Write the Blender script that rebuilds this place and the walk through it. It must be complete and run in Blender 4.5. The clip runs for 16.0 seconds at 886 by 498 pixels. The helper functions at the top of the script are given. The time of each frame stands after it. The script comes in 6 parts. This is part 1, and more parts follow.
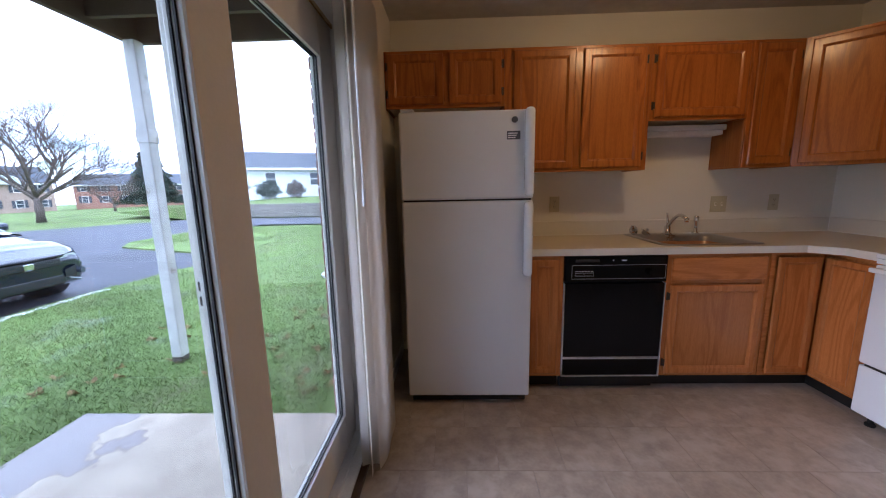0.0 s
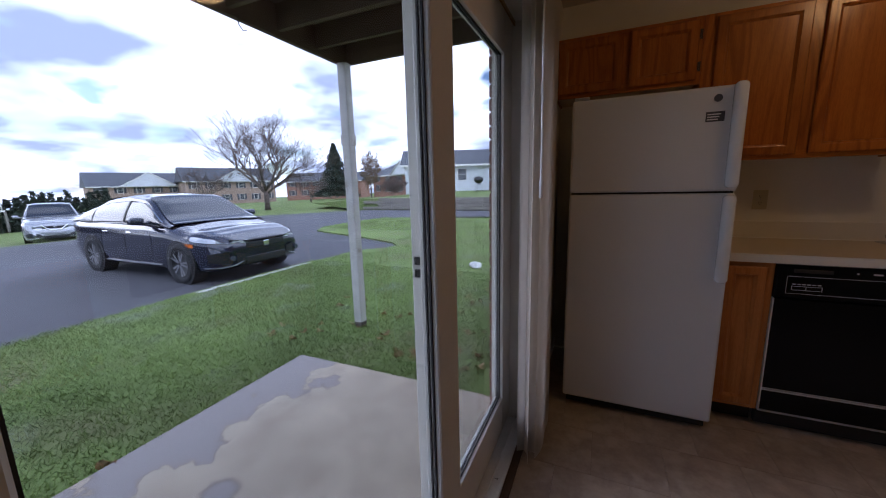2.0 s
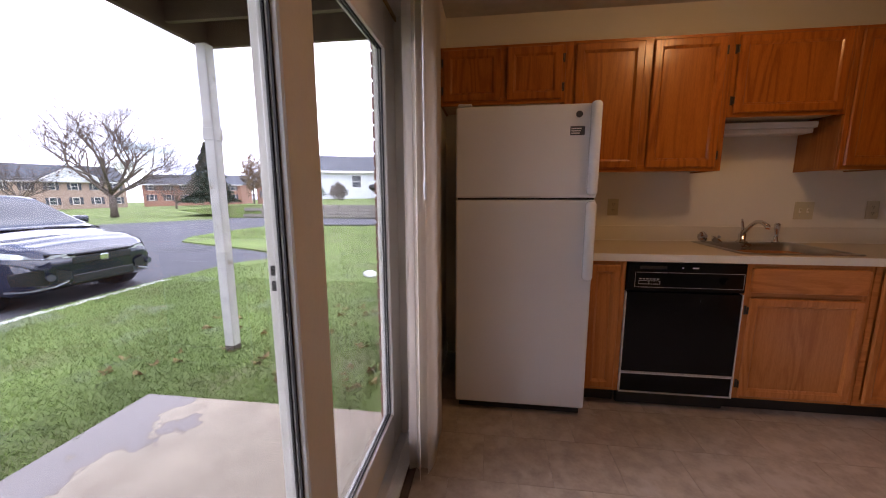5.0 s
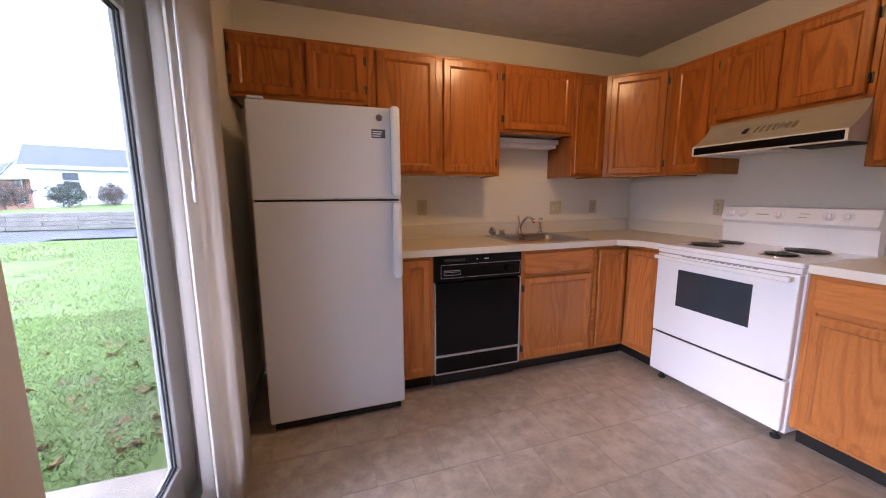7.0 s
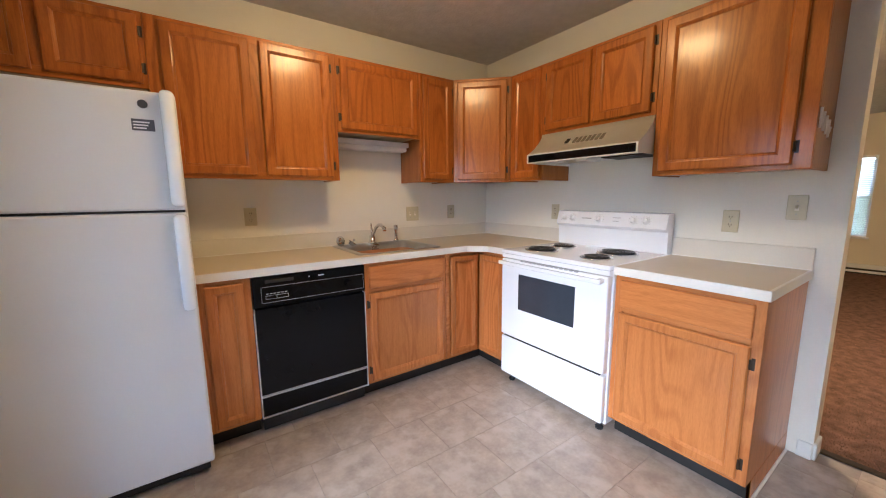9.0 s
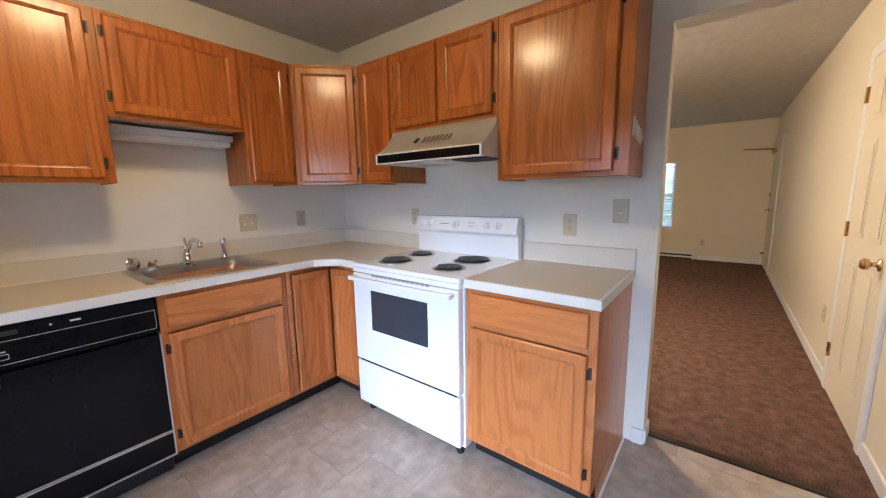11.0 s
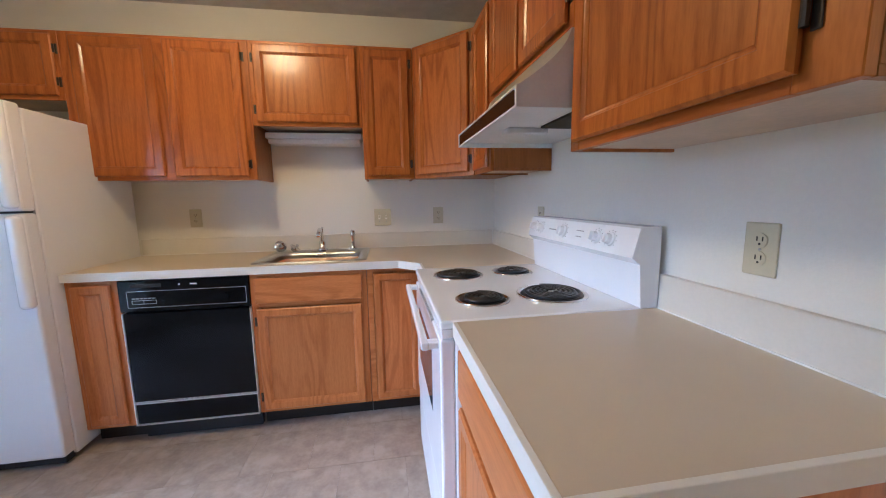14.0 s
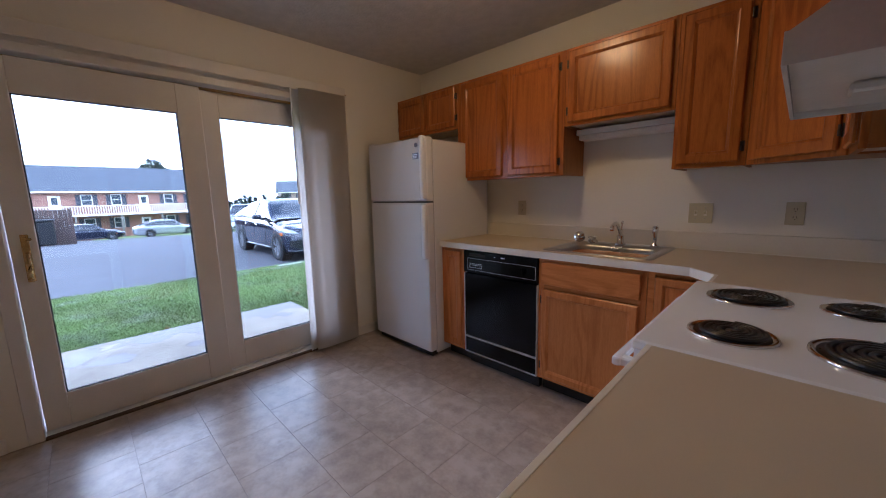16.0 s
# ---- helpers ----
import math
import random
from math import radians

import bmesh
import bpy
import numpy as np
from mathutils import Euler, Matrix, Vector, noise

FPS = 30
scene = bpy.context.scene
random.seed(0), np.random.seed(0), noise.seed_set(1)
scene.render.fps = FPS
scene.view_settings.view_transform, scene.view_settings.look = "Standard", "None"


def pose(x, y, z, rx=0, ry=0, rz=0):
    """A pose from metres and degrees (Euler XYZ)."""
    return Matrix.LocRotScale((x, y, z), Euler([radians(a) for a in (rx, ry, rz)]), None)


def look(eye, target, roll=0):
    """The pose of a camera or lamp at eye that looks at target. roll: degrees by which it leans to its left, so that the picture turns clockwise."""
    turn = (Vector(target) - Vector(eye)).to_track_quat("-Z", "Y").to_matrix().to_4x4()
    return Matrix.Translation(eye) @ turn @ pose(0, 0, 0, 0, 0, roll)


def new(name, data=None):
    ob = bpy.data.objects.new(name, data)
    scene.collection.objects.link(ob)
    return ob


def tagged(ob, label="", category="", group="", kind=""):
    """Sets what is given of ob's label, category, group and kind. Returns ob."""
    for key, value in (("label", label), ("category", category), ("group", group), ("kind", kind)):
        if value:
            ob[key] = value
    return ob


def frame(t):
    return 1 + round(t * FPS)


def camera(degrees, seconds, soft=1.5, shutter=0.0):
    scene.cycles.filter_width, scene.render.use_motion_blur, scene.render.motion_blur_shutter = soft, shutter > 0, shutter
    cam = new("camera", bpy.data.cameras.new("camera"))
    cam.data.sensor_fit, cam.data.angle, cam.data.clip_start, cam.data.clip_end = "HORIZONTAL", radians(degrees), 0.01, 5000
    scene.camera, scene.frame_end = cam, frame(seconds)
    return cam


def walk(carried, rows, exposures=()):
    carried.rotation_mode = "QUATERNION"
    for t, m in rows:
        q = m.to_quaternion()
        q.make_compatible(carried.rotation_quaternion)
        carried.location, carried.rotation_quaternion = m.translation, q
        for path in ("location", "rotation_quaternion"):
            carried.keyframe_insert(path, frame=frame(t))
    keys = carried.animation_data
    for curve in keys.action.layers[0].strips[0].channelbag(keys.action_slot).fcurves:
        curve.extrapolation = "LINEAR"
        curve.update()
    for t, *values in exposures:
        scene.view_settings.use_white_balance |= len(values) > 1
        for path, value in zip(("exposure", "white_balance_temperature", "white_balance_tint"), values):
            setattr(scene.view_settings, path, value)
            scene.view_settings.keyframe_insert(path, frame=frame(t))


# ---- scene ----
cam = camera(102.0, 16.0, soft=1.1)
PATH = [
    (0, (0.582, 0.273, 1.285), (0.519, 2.244, 0.948), -1.2),
    (0.5, (0.541, 0.261, 1.286), (0.233, 2.208, 0.947), -1.3),
    (1, (0.508, 0.242, 1.286), (0.023, 2.151, 0.942), -1.2),
    (1.5, (0.477, 0.223, 1.276), (-0.179, 2.079, 0.921), -1.4),
    (2, (0.461, 0.209, 1.273), (-0.341, 2.009, 0.927), -1.4),
    (2.5, (0.454, 0.195, 1.259), (-0.459, 1.943, 0.926), -1.3),
    (3, (0.456, 0.191, 1.264), (-0.523, 1.903, 0.929), -1.3),
    (5.5, (0.505, 0.338, 1.228), (0.493, 2.316, 0.932), -0.0),
    (6, (0.553, 0.32, 1.213), (0.753, 2.29, 0.93), -0.1),
    (6.5, (0.581, 0.328, 1.224), (1.016, 2.259, 0.936), -0.3),
    (7, (0.608, 0.337, 1.237), (1.238, 2.212, 0.941), -0.3),
    (7.5, (0.659, 0.364, 1.246), (1.401, 2.199, 0.955), -0.6),
    (8, (0.778, 0.382, 1.253), (1.601, 2.182, 0.966), -0.6),
    (8.5, (0.928, 0.378, 1.276), (1.875, 2.115, 0.98), -0.8),
    (9, (1.026, 0.39, 1.266), (2.157, 2.014, 0.975), -0.5),
    (9.5, (1.134, 0.439, 1.274), (2.493, 1.879, 0.988), -0.5),
    (10, (1.184, 0.447, 1.285), (2.744, 1.662, 0.987), -0.8),
    (12.5, (2.038, 0.403, 1.302), (3.582, 1.632, 0.98), -1.5),
    (13, (2.253, 0.402, 1.278), (3.44, 1.984, 0.979), -1.6),
    (13.5, (2.37, 0.385, 1.252), (3.102, 2.225, 0.974), -1.2),
    (14, (2.549, 0.425, 1.24), (2.863, 2.382, 0.968), -0.9),
    (14.5, (2.675, 0.449, 1.257), (2.577, 2.427, 0.979), -0.9),
    (15, (2.832, 0.391, 1.267), (2.167, 2.257, 0.989), -1.2),
    (15.5, (2.907, 0.403, 1.233), (1.806, 2.052, 0.967), -0.5),
    (16, (2.94, 0.451, 1.266), (1.548, 1.855, 0.966), -1.3),
]

EXPOSURES = [(0.0, 1.25, 5250, 22), (0.5, 0.82, 5250, 22), (1.0, 0.3, 5400, 25), (1.5, -0.07, 5450, 25), (2.0, -0.05, 5600, 26), (3.0, 0.05, 5750, 24), (4.2, 0.5, 6000, 26), (5.5, 1.35, 6600, 36),
             (7.0, 1.95, 5600, 29), (7.5, 2.0, 5500, 25), (8.5, 2.5, 5250, 15), (10.0, 2.55, 4900, 11), (12.5, 2.45, 4500, 13), (13.5, 2.45, 4500, 13), (14.5, 2.6, 4600, 12), (15.0, 2.65, 4650, 12), (15.5, 2.12, 4800, 16), (16.0, 1.2, 4950, 21)]
walk(cam, [(t, look(eye, target, roll)) for t, eye, target, roll in PATH], EXPOSURES)

# ---- world, sun, lamps ----
SUN_EL, SUN_AZ = radians(21), radians(258)


def make_world():
    w = bpy.data.worlds.new("world")
    w.use_nodes = True
    n, l = w.node_tree.nodes, w.node_tree.links
    n.clear()
    out, bg = n.new("ShaderNodeOutputWorld"), n.new("ShaderNodeBackground")
    sky = n.new("ShaderNodeTexSky")
    sky.sky_type, sky.sun_disc, sky.sun_elevation, sky.sun_rotation = "NISHITA", False, SUN_EL, SUN_AZ
    tc, sep, mp = n.new("ShaderNodeTexCoord"), n.new("ShaderNodeSeparateXYZ"), n.new("ShaderNodeMapping")
    # cloud layers flatten towards the horizon
    add, dv, comb = n.new("ShaderNodeMath"), n.new("ShaderNodeVectorMath"), n.new("ShaderNodeCombineXYZ")
    add.operation, add.inputs[1].default_value = "ADD", 0.22
    dv.operation = "DIVIDE"
    l.new(tc.outputs["Generated"], sep.inputs[0])
    l.new(sep.outputs["Z"], add.inputs[0])
    for k in range(3):
        l.new(add.outputs[0], comb.inputs[k])
    l.new(tc.outputs["Generated"], dv.inputs[0])
    l.new(comb.outputs[0], dv.inputs[1])
    l.new(dv.outputs[0], mp.inputs[0])
    mp.inputs["Scale"].default_value = (1.0, 1.0, 0.35)
    big, small, mix, ramp = n.new("ShaderNodeTexNoise"), n.new("ShaderNodeTexNoise"), n.new("ShaderNodeMix"), n.new("ShaderNodeValToRGB")
    big.inputs["Scale"].default_value, big.inputs["Detail"].default_value, big.inputs["Distortion"].default_value = 2.3, 7, 0.25
    small.inputs["Scale"].default_value, small.inputs["Detail"].default_value = 1.4, 5
    l.new(mp.outputs[0], big.inputs["Vector"])
    l.new(mp.outputs[0], small.inputs["Vector"])
    ramp.color_ramp.elements[0].position, ramp.color_ramp.elements[1].position = 0.33, 0.47
    l.new(big.outputs["Fac"], ramp.inputs[0])
    shade = n.new("ShaderNodeValToRGB")
    shade.color_ramp.elements[0].position, shade.color_ramp.elements[1].position = 0.40, 0.64
    shade.color_ramp.elements[0].color, shade.color_ramp.elements[1].color = (8.0, 9.2, 12.4, 1), (34.5, 36.8, 40.0, 1)
    l.new(small.outputs["Fac"], shade.inputs[0])
    mix.data_type = "RGBA"
    l.new(ramp.outputs["Color"], mix.inputs["Factor"])
    boost = n.new("ShaderNodeVectorMath")
    boost.operation, boost.inputs[1].default_value = "MULTIPLY", (1.7, 1.95, 2.3)
    l.new(sky.outputs[0], boost.inputs[0])
    l.new(boost.outputs[0], mix.inputs["A"])
    l.new(shade.outputs["Color"], mix.inputs["B"])
    l.new(mix.outputs["Result"], bg.inputs["Color"])
    bg.inputs["Strength"].default_value = 0.15
    l.new(bg.outputs[0], out.inputs[0])
    scene.world = w


make_world()
sun = new("sun", bpy.data.lights.new("sun", "SUN"))
sun.data.energy, sun.data.angle, sun.data.color = 1.1, radians(25), (1, 0.96, 0.91)
sun.matrix_world = look((0, 0, 0), (-math.sin(SUN_AZ) * math.cos(SUN_EL), -math.cos(SUN_AZ) * math.cos(SUN_EL), -math.sin(SUN_EL)))
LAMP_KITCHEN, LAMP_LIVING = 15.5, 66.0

# ---- materials ----


def mat(name, base, rough=0.5, metal=0.0, vary=0.06, scale=8.0, fine=120.0, bump=0.0, bump_scale=200.0, coat=0.0, dirt=None, island=False, spec=0.5, rvar=0.08):
    """Principled surface with colour variation at two scales, roughness variation and a fine relief."""
    m = bpy.data.materials.new(name)
    m.use_nodes = True
    n, l = m.node_tree.nodes, m.node_tree.links
    p = n["Principled BSDF"]
    tc = n.new("ShaderNodeTexCoord")
    a, b = n.new("ShaderNodeTexNoise"), n.new("ShaderNodeTexNoise")
    a.inputs["Scale"].default_value, b.inputs["Scale"].default_value = scale, fine
    a.inputs["Detail"].default_value, b.inputs["Detail"].default_value = 5, 3
    l.new(tc.outputs["Object"], a.inputs["Vector"])
    l.new(tc.outputs["Object"], b.inputs["Vector"])
    s = n.new("ShaderNodeMath")
    s.operation = "MULTIPLY_ADD"
    l.new(b.outputs["Fac"], s.inputs[0])
    s.inputs[1].default_value = 0.45
    l.new(a.outputs["Fac"], s.inputs[2])
    mr = n.new("ShaderNodeMapRange")
    mr.inputs["From Min"].default_value, mr.inputs["From Max"].default_value = 0.42, 1.02
    mr.inputs["To Min"].default_value, mr.inputs["To Max"].default_value = 1 - 2 * vary, 1 + 2 * vary
    l.new(s.outputs[0], mr.inputs["Value"])
    sc = n.new("ShaderNodeVectorMath")
    sc.operation = "SCALE"
    sc.inputs[0].default_value = base
    l.new(mr.outputs[0], sc.inputs["Scale"])
    col = sc.outputs[0]
    if island:
        g, k = n.new("ShaderNodeNewGeometry"), n.new("ShaderNodeMapRange")
        k.inputs["To Min"].default_value, k.inputs["To Max"].default_value = 0.6, 1.4
        l.new(g.outputs["Random Per Island"], k.inputs["Value"])
        s2 = n.new("ShaderNodeVectorMath")
        s2.operation = "SCALE"
        l.new(col, s2.inputs[0])
        l.new(k.outputs[0], s2.inputs["Scale"])
        col = s2.outputs[0]
    if dirt:
        dcol, dscale, lo, hi = dirt
        d, r, mx = n.new("ShaderNodeTexNoise"), n.new("ShaderNodeMapRange"), n.new("ShaderNodeMix")
        d.inputs["Scale"].default_value, d.inputs["Detail"].default_value = dscale, 6
        l.new(tc.outputs["Object"], d.inputs["Vector"])
        r.inputs["From Min"].default_value, r.inputs["From Max"].default_value = lo, hi
        l.new(d.outputs["Fac"], r.inputs["Value"])
        mx.data_type = "RGBA"
        l.new(r.outputs[0], mx.inputs["Factor"])
        l.new(col, mx.inputs["A"])
        mx.inputs["B"].default_value = (*dcol, 1)
        col = mx.outputs["Result"]
    l.new(col, p.inputs["Base Color"])
    rr = n.new("ShaderNodeMapRange")
    rr.inputs["To Min"].default_value, rr.inputs["To Max"].default_value = max(0.02, rough - rvar), min(1, rough + rvar)
    l.new(a.outputs["Fac"], rr.inputs["Value"])
    l.new(rr.outputs[0], p.inputs["Roughness"])
    p.inputs["Metallic"].default_value, p.inputs["Coat Weight"].default_value = metal, coat
    p.inputs["Specular IOR Level"].default_value = spec
    p.inputs["Coat Roughness"].default_value = 0.12
    if bump:
        c, bp = n.new("ShaderNodeTexNoise"), n.new("ShaderNodeBump")
        c.inputs["Scale"].default_value, c.inputs["Detail"].default_value = bump_scale, 4
        l.new(tc.outputs["Object"], c.inputs["Vector"])
        l.new(c.outputs["Fac"], bp.inputs["Height"])
        bp.inputs["Strength"].default_value, bp.inputs["Distance"].default_value = bump, 0.004
        l.new(bp.outputs[0], p.inputs["Normal"])
    return m


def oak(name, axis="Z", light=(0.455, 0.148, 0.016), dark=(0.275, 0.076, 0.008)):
    """Varnished oak: streaked pores and wavy cathedral figure along one axis."""
    m = bpy.data.materials.new(name)
    m.use_nodes = True
    n, l = m.node_tree.nodes, m.node_tree.links
    p = n["Principled BSDF"]
    tc, oi, ad = n.new("ShaderNodeTexCoord"), n.new("ShaderNodeObjectInfo"), n.new("ShaderNodeVectorMath")
    rnd = n.new("ShaderNodeCombineXYZ")
    mul = n.new("ShaderNodeMath")
    mul.operation, mul.inputs[1].default_value = "MULTIPLY", 9.0
    l.new(oi.outputs["Random"], mul.inputs[0])
    for k in range(3):
        l.new(mul.outputs[0], rnd.inputs[k])
    l.new(tc.outputs["Object"], ad.inputs[0])
    l.new(rnd.outputs[0], ad.inputs[1])
    long = {"X": (0.13, 1, 1), "Y": (1, 0.13, 1), "Z": (1, 1, 0.13)}[axis]
    mp = n.new("ShaderNodeMapping")
    mp.inputs["Scale"].default_value = long
    l.new(ad.outputs[0], mp.inputs[0])
    pore, fig, bands = n.new("ShaderNodeTexNoise"), n.new("ShaderNodeTexNoise"), n.new("ShaderNodeMath")
    pore.inputs["Scale"].default_value, pore.inputs["Detail"].default_value = 260, 5
    fig.inputs["Scale"].default_value, fig.inputs["Detail"].default_value = 3.6, 2.2
    l.new(mp.outputs[0], pore.inputs["Vector"])
    l.new(mp.outputs[0], fig.inputs["Vector"])
    k = n.new("ShaderNodeMath")
    k.operation, k.inputs[1].default_value = "MULTIPLY", 120.0
    l.new(fig.outputs["Fac"], k.inputs[0])
    bands.operation = "SINE"
    l.new(k.outputs[0], bands.inputs[0])
    mr = n.new("ShaderNodeMapRange")
    mr.inputs["From Min"].default_value, mr.inputs["From Max"].default_value, mr.inputs["To Max"].default_value = -0.2, 1.0, 0.75
    l.new(bands.outputs[0], mr.inputs["Value"])
    # the figure shows in some boards only
    msk, mk, mm = n.new("ShaderNodeTexNoise"), n.new("ShaderNodeMapRange"), n.new("ShaderNodeMath")
    msk.inputs["Scale"].default_value, msk.inputs["Detail"].default_value = 5.0, 2
    l.new(mp.outputs[0], msk.inputs["Vector"])
    mk.inputs["From Min"].default_value, mk.inputs["From Max"].default_value, mk.inputs["To Min"].default_value = 0.40, 0.60, 0.3
    l.new(msk.outputs["Fac"], mk.inputs["Value"])
    mm.operation = "MULTIPLY"
    l.new(mr.outputs[0], mm.inputs[0])
    l.new(mk.outputs[0], mm.inputs[1])
    pr = n.new("ShaderNodeMapRange")
    pr.inputs["From Min"].default_value, pr.inputs["From Max"].default_value, pr.inputs["To Max"].default_value = 0.40, 0.72, 0.42
    l.new(pore.outputs["Fac"], pr.inputs["Value"])
    # broad streaks along the board
    mp2, stk, sr, ss = n.new("ShaderNodeMapping"), n.new("ShaderNodeTexNoise"), n.new("ShaderNodeMapRange"), n.new("ShaderNodeMath")
    mp2.inputs["Scale"].default_value = tuple(0.03 if v < 1 else 1 for v in long)
    l.new(ad.outputs[0], mp2.inputs[0])
    l.new(mp2.outputs[0], stk.inputs["Vector"])
    stk.inputs["Scale"].default_value, stk.inputs["Detail"].default_value = 95, 4
    sr.inputs["From Min"].default_value, sr.inputs["From Max"].default_value, sr.inputs["To Max"].default_value = 0.42, 0.70, 0.36
    l.new(stk.outputs["Fac"], sr.inputs["Value"])
    ss.operation = "ADD"
    l.new(sr.outputs[0], ss.inputs[0])
    l.new(pr.outputs[0], ss.inputs[1])
    sm, mx = n.new("ShaderNodeMath"), n.new("ShaderNodeMix")
    sm.operation, sm.use_clamp = "ADD", True
    l.new(mm.outputs[0], sm.inputs[0])
    l.new(ss.outputs[0], sm.inputs[1])
    mx.data_type = "RGBA"
    mx.inputs["A"].default_value, mx.inputs["B"].default_value = (*light, 1), (*dark, 1)
    l.new(sm.outputs[0], mx.inputs["Factor"])
    tone = n.new("ShaderNodeMapRange")
    tone.inputs["To Min"].default_value, tone.inputs["To Max"].default_value = 0.88, 1.1
    l.new(oi.outputs["Random"], tone.inputs["Value"])
    sc = n.new("ShaderNodeVectorMath")
    sc.operation = "SCALE"
    l.new(mx.outputs["Result"], sc.inputs[0])
    l.new(tone.outputs[0], sc.inputs["Scale"])
    l.new(sc.outputs[0], p.inputs["Base Color"])
    p.inputs["Roughness"].default_value, p.inputs["Coat Weight"].default_value, p.inputs["Coat Roughness"].default_value = 0.38, 0.4, 0.17
    # golden tints put the warm lamp's colour into the gloss highlights
    p.inputs["Coat Tint"].default_value = (1.0, 0.80, 0.48, 1)
    p.inputs["Specular Tint"].default_value = (1.0, 0.82, 0.55, 1)
    bp = n.new("ShaderNodeBump")
    bp.inputs["Strength"].default_value, bp.inputs["Distance"].default_value = 0.12, 0.001
    l.new(sm.outputs[0], bp.inputs["Height"])
    l.new(bp.outputs[0], p.inputs["Normal"])
    return m


def glass(name, tint=(0.93, 0.97, 0.95)):
    """Thin pane: clear, with a gloss that grows towards grazing view."""
    m = bpy.data.materials.new(name)
    m.use_nodes = True
    n, l = m.node_tree.nodes, m.node_tree.links
    n.clear()
    out, tr, gl, mx, lw = n.new("ShaderNodeOutputMaterial"), n.new("ShaderNodeBsdfTransparent"), n.new("ShaderNodeBsdfGlossy"), n.new("ShaderNodeMixShader"), n.new("ShaderNodeLayerWeight")
    pw, ma = n.new("ShaderNodeMath"), n.new("ShaderNodeMath")
    tr.inputs[0].default_value, gl.inputs["Roughness"].default_value = (*tint, 1), 0.01
    lw.inputs["Blend"].default_value = 0.5
    pw.operation, pw.inputs[1].default_value = "POWER", 5.0
    ma.operation, ma.inputs[1].default_value, ma.inputs[2].default_value = "MULTIPLY_ADD", 0.6, 0.022
    l.new(lw.outputs["Facing"], pw.inputs[0])
    l.new(pw.outputs[0], ma.inputs[0])
    l.new(ma.outputs[0], mx.inputs[0])
    l.new(tr.outputs[0], mx.inputs[1])
    l.new(gl.outputs[0], mx.inputs[2])
    l.new(mx.outputs[0], out.inputs[0])
    return m


def glow(name, color, strength):
    m = bpy.data.materials.new(name)
    m.use_nodes = True
    p = m.node_tree.nodes["Principled BSDF"]
    p.inputs["Base Color"].default_value = (0.9, 0.86, 0.78, 1)
    p.inputs["Emission Color"].default_value, p.inputs["Emission Strength"].default_value = (*color, 1), strength
    return m


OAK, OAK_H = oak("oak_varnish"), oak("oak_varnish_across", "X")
OAK_SIDE = oak("oak_cabinet_side", "Z", (0.34, 0.125, 0.03), (0.25, 0.085, 0.018))
BIRCH = mat("pale_birch_ply", (0.56, 0.44, 0.32), 0.55, vary=0.08, scale=6, fine=90)
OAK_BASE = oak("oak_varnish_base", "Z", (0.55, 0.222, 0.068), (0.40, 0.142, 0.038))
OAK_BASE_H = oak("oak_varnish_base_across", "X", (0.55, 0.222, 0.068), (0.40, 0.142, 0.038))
WALL = mat("cream_wall_paint", (0.78, 0.745, 0.645), 0.55, vary=0.02, scale=1.5, bump=0.15, bump_scale=160)
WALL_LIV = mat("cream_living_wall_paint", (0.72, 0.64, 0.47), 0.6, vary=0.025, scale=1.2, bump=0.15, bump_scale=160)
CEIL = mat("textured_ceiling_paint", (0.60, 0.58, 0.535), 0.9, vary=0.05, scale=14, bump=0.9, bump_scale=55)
WHITE_TRIM = mat("white_trim_paint", (0.76, 0.74, 0.68), 0.4, vary=0.03, scale=5)
VINYL = mat("white_vinyl_door", (0.72, 0.69, 0.63), 0.35, vary=0.03, scale=4)
VANE = mat("white_blind_vane", (0.84, 0.81, 0.76), 0.5, vary=0.03, scale=6, bump=0.1, bump_scale=300)
SLAT = mat("white_metal_slat", (0.62, 0.64, 0.66), 0.4, vary=0.03, scale=6)
TILE = mat("beige_vinyl_tile", (0.385, 0.318, 0.258), 0.32, vary=0.12, scale=13, fine=60, bump=0.15, bump_scale=45, dirt=((0.47, 0.405, 0.345), 11, 0.50, 0.68), spec=0.5)
GROUT = mat("tile_joint", (0.30, 0.255, 0.22), 0.7)
CARPET = mat("brown_carpet_pile", (0.16, 0.090, 0.060), 0.95, vary=0.28, scale=16, fine=260, bump=1.0, bump_scale=420, spec=0.1)
FIBRE = mat("carpet_fibre", (0.175, 0.10, 0.066), 0.95, vary=0.28, scale=22, island=True, spec=0.1)
LAM = mat("beige_laminate", (0.58, 0.49, 0.355), 0.34, vary=0.035, scale=3, fine=500)
# edge paler than the top: daylight on it is put into the colour
LAM_EDGE_LIT = mat("daylit_laminate_edge", (0.76, 0.73, 0.66), 0.4, vary=0.02)
LAM_SPLASH = mat("cream_laminate_splash", (0.68, 0.63, 0.53), 0.4, vary=0.03, scale=3)
CAULK = mat("white_caulk", (0.8, 0.78, 0.72), 0.6)
ENAMEL = mat("white_enamel", (0.84, 0.85, 0.87), 0.18, vary=0.012, scale=2, coat=0.3)
FRIDGE_W = mat("pebbled_white_enamel", (0.74, 0.73, 0.73), 0.32, vary=0.015, scale=2, bump=0.25, bump_scale=420)
BLACK_GLOSS = mat("black_gloss_panel", (0.004, 0.005, 0.007), 0.14, vary=0.05, spec=0.2)
BLACK = mat("black_rubber", (0.012, 0.012, 0.012), 0.6)
PAN_SHADE = mat("shaded_drip_pan", (0.03, 0.028, 0.026), 0.3, 0.6, vary=0.3, scale=40)
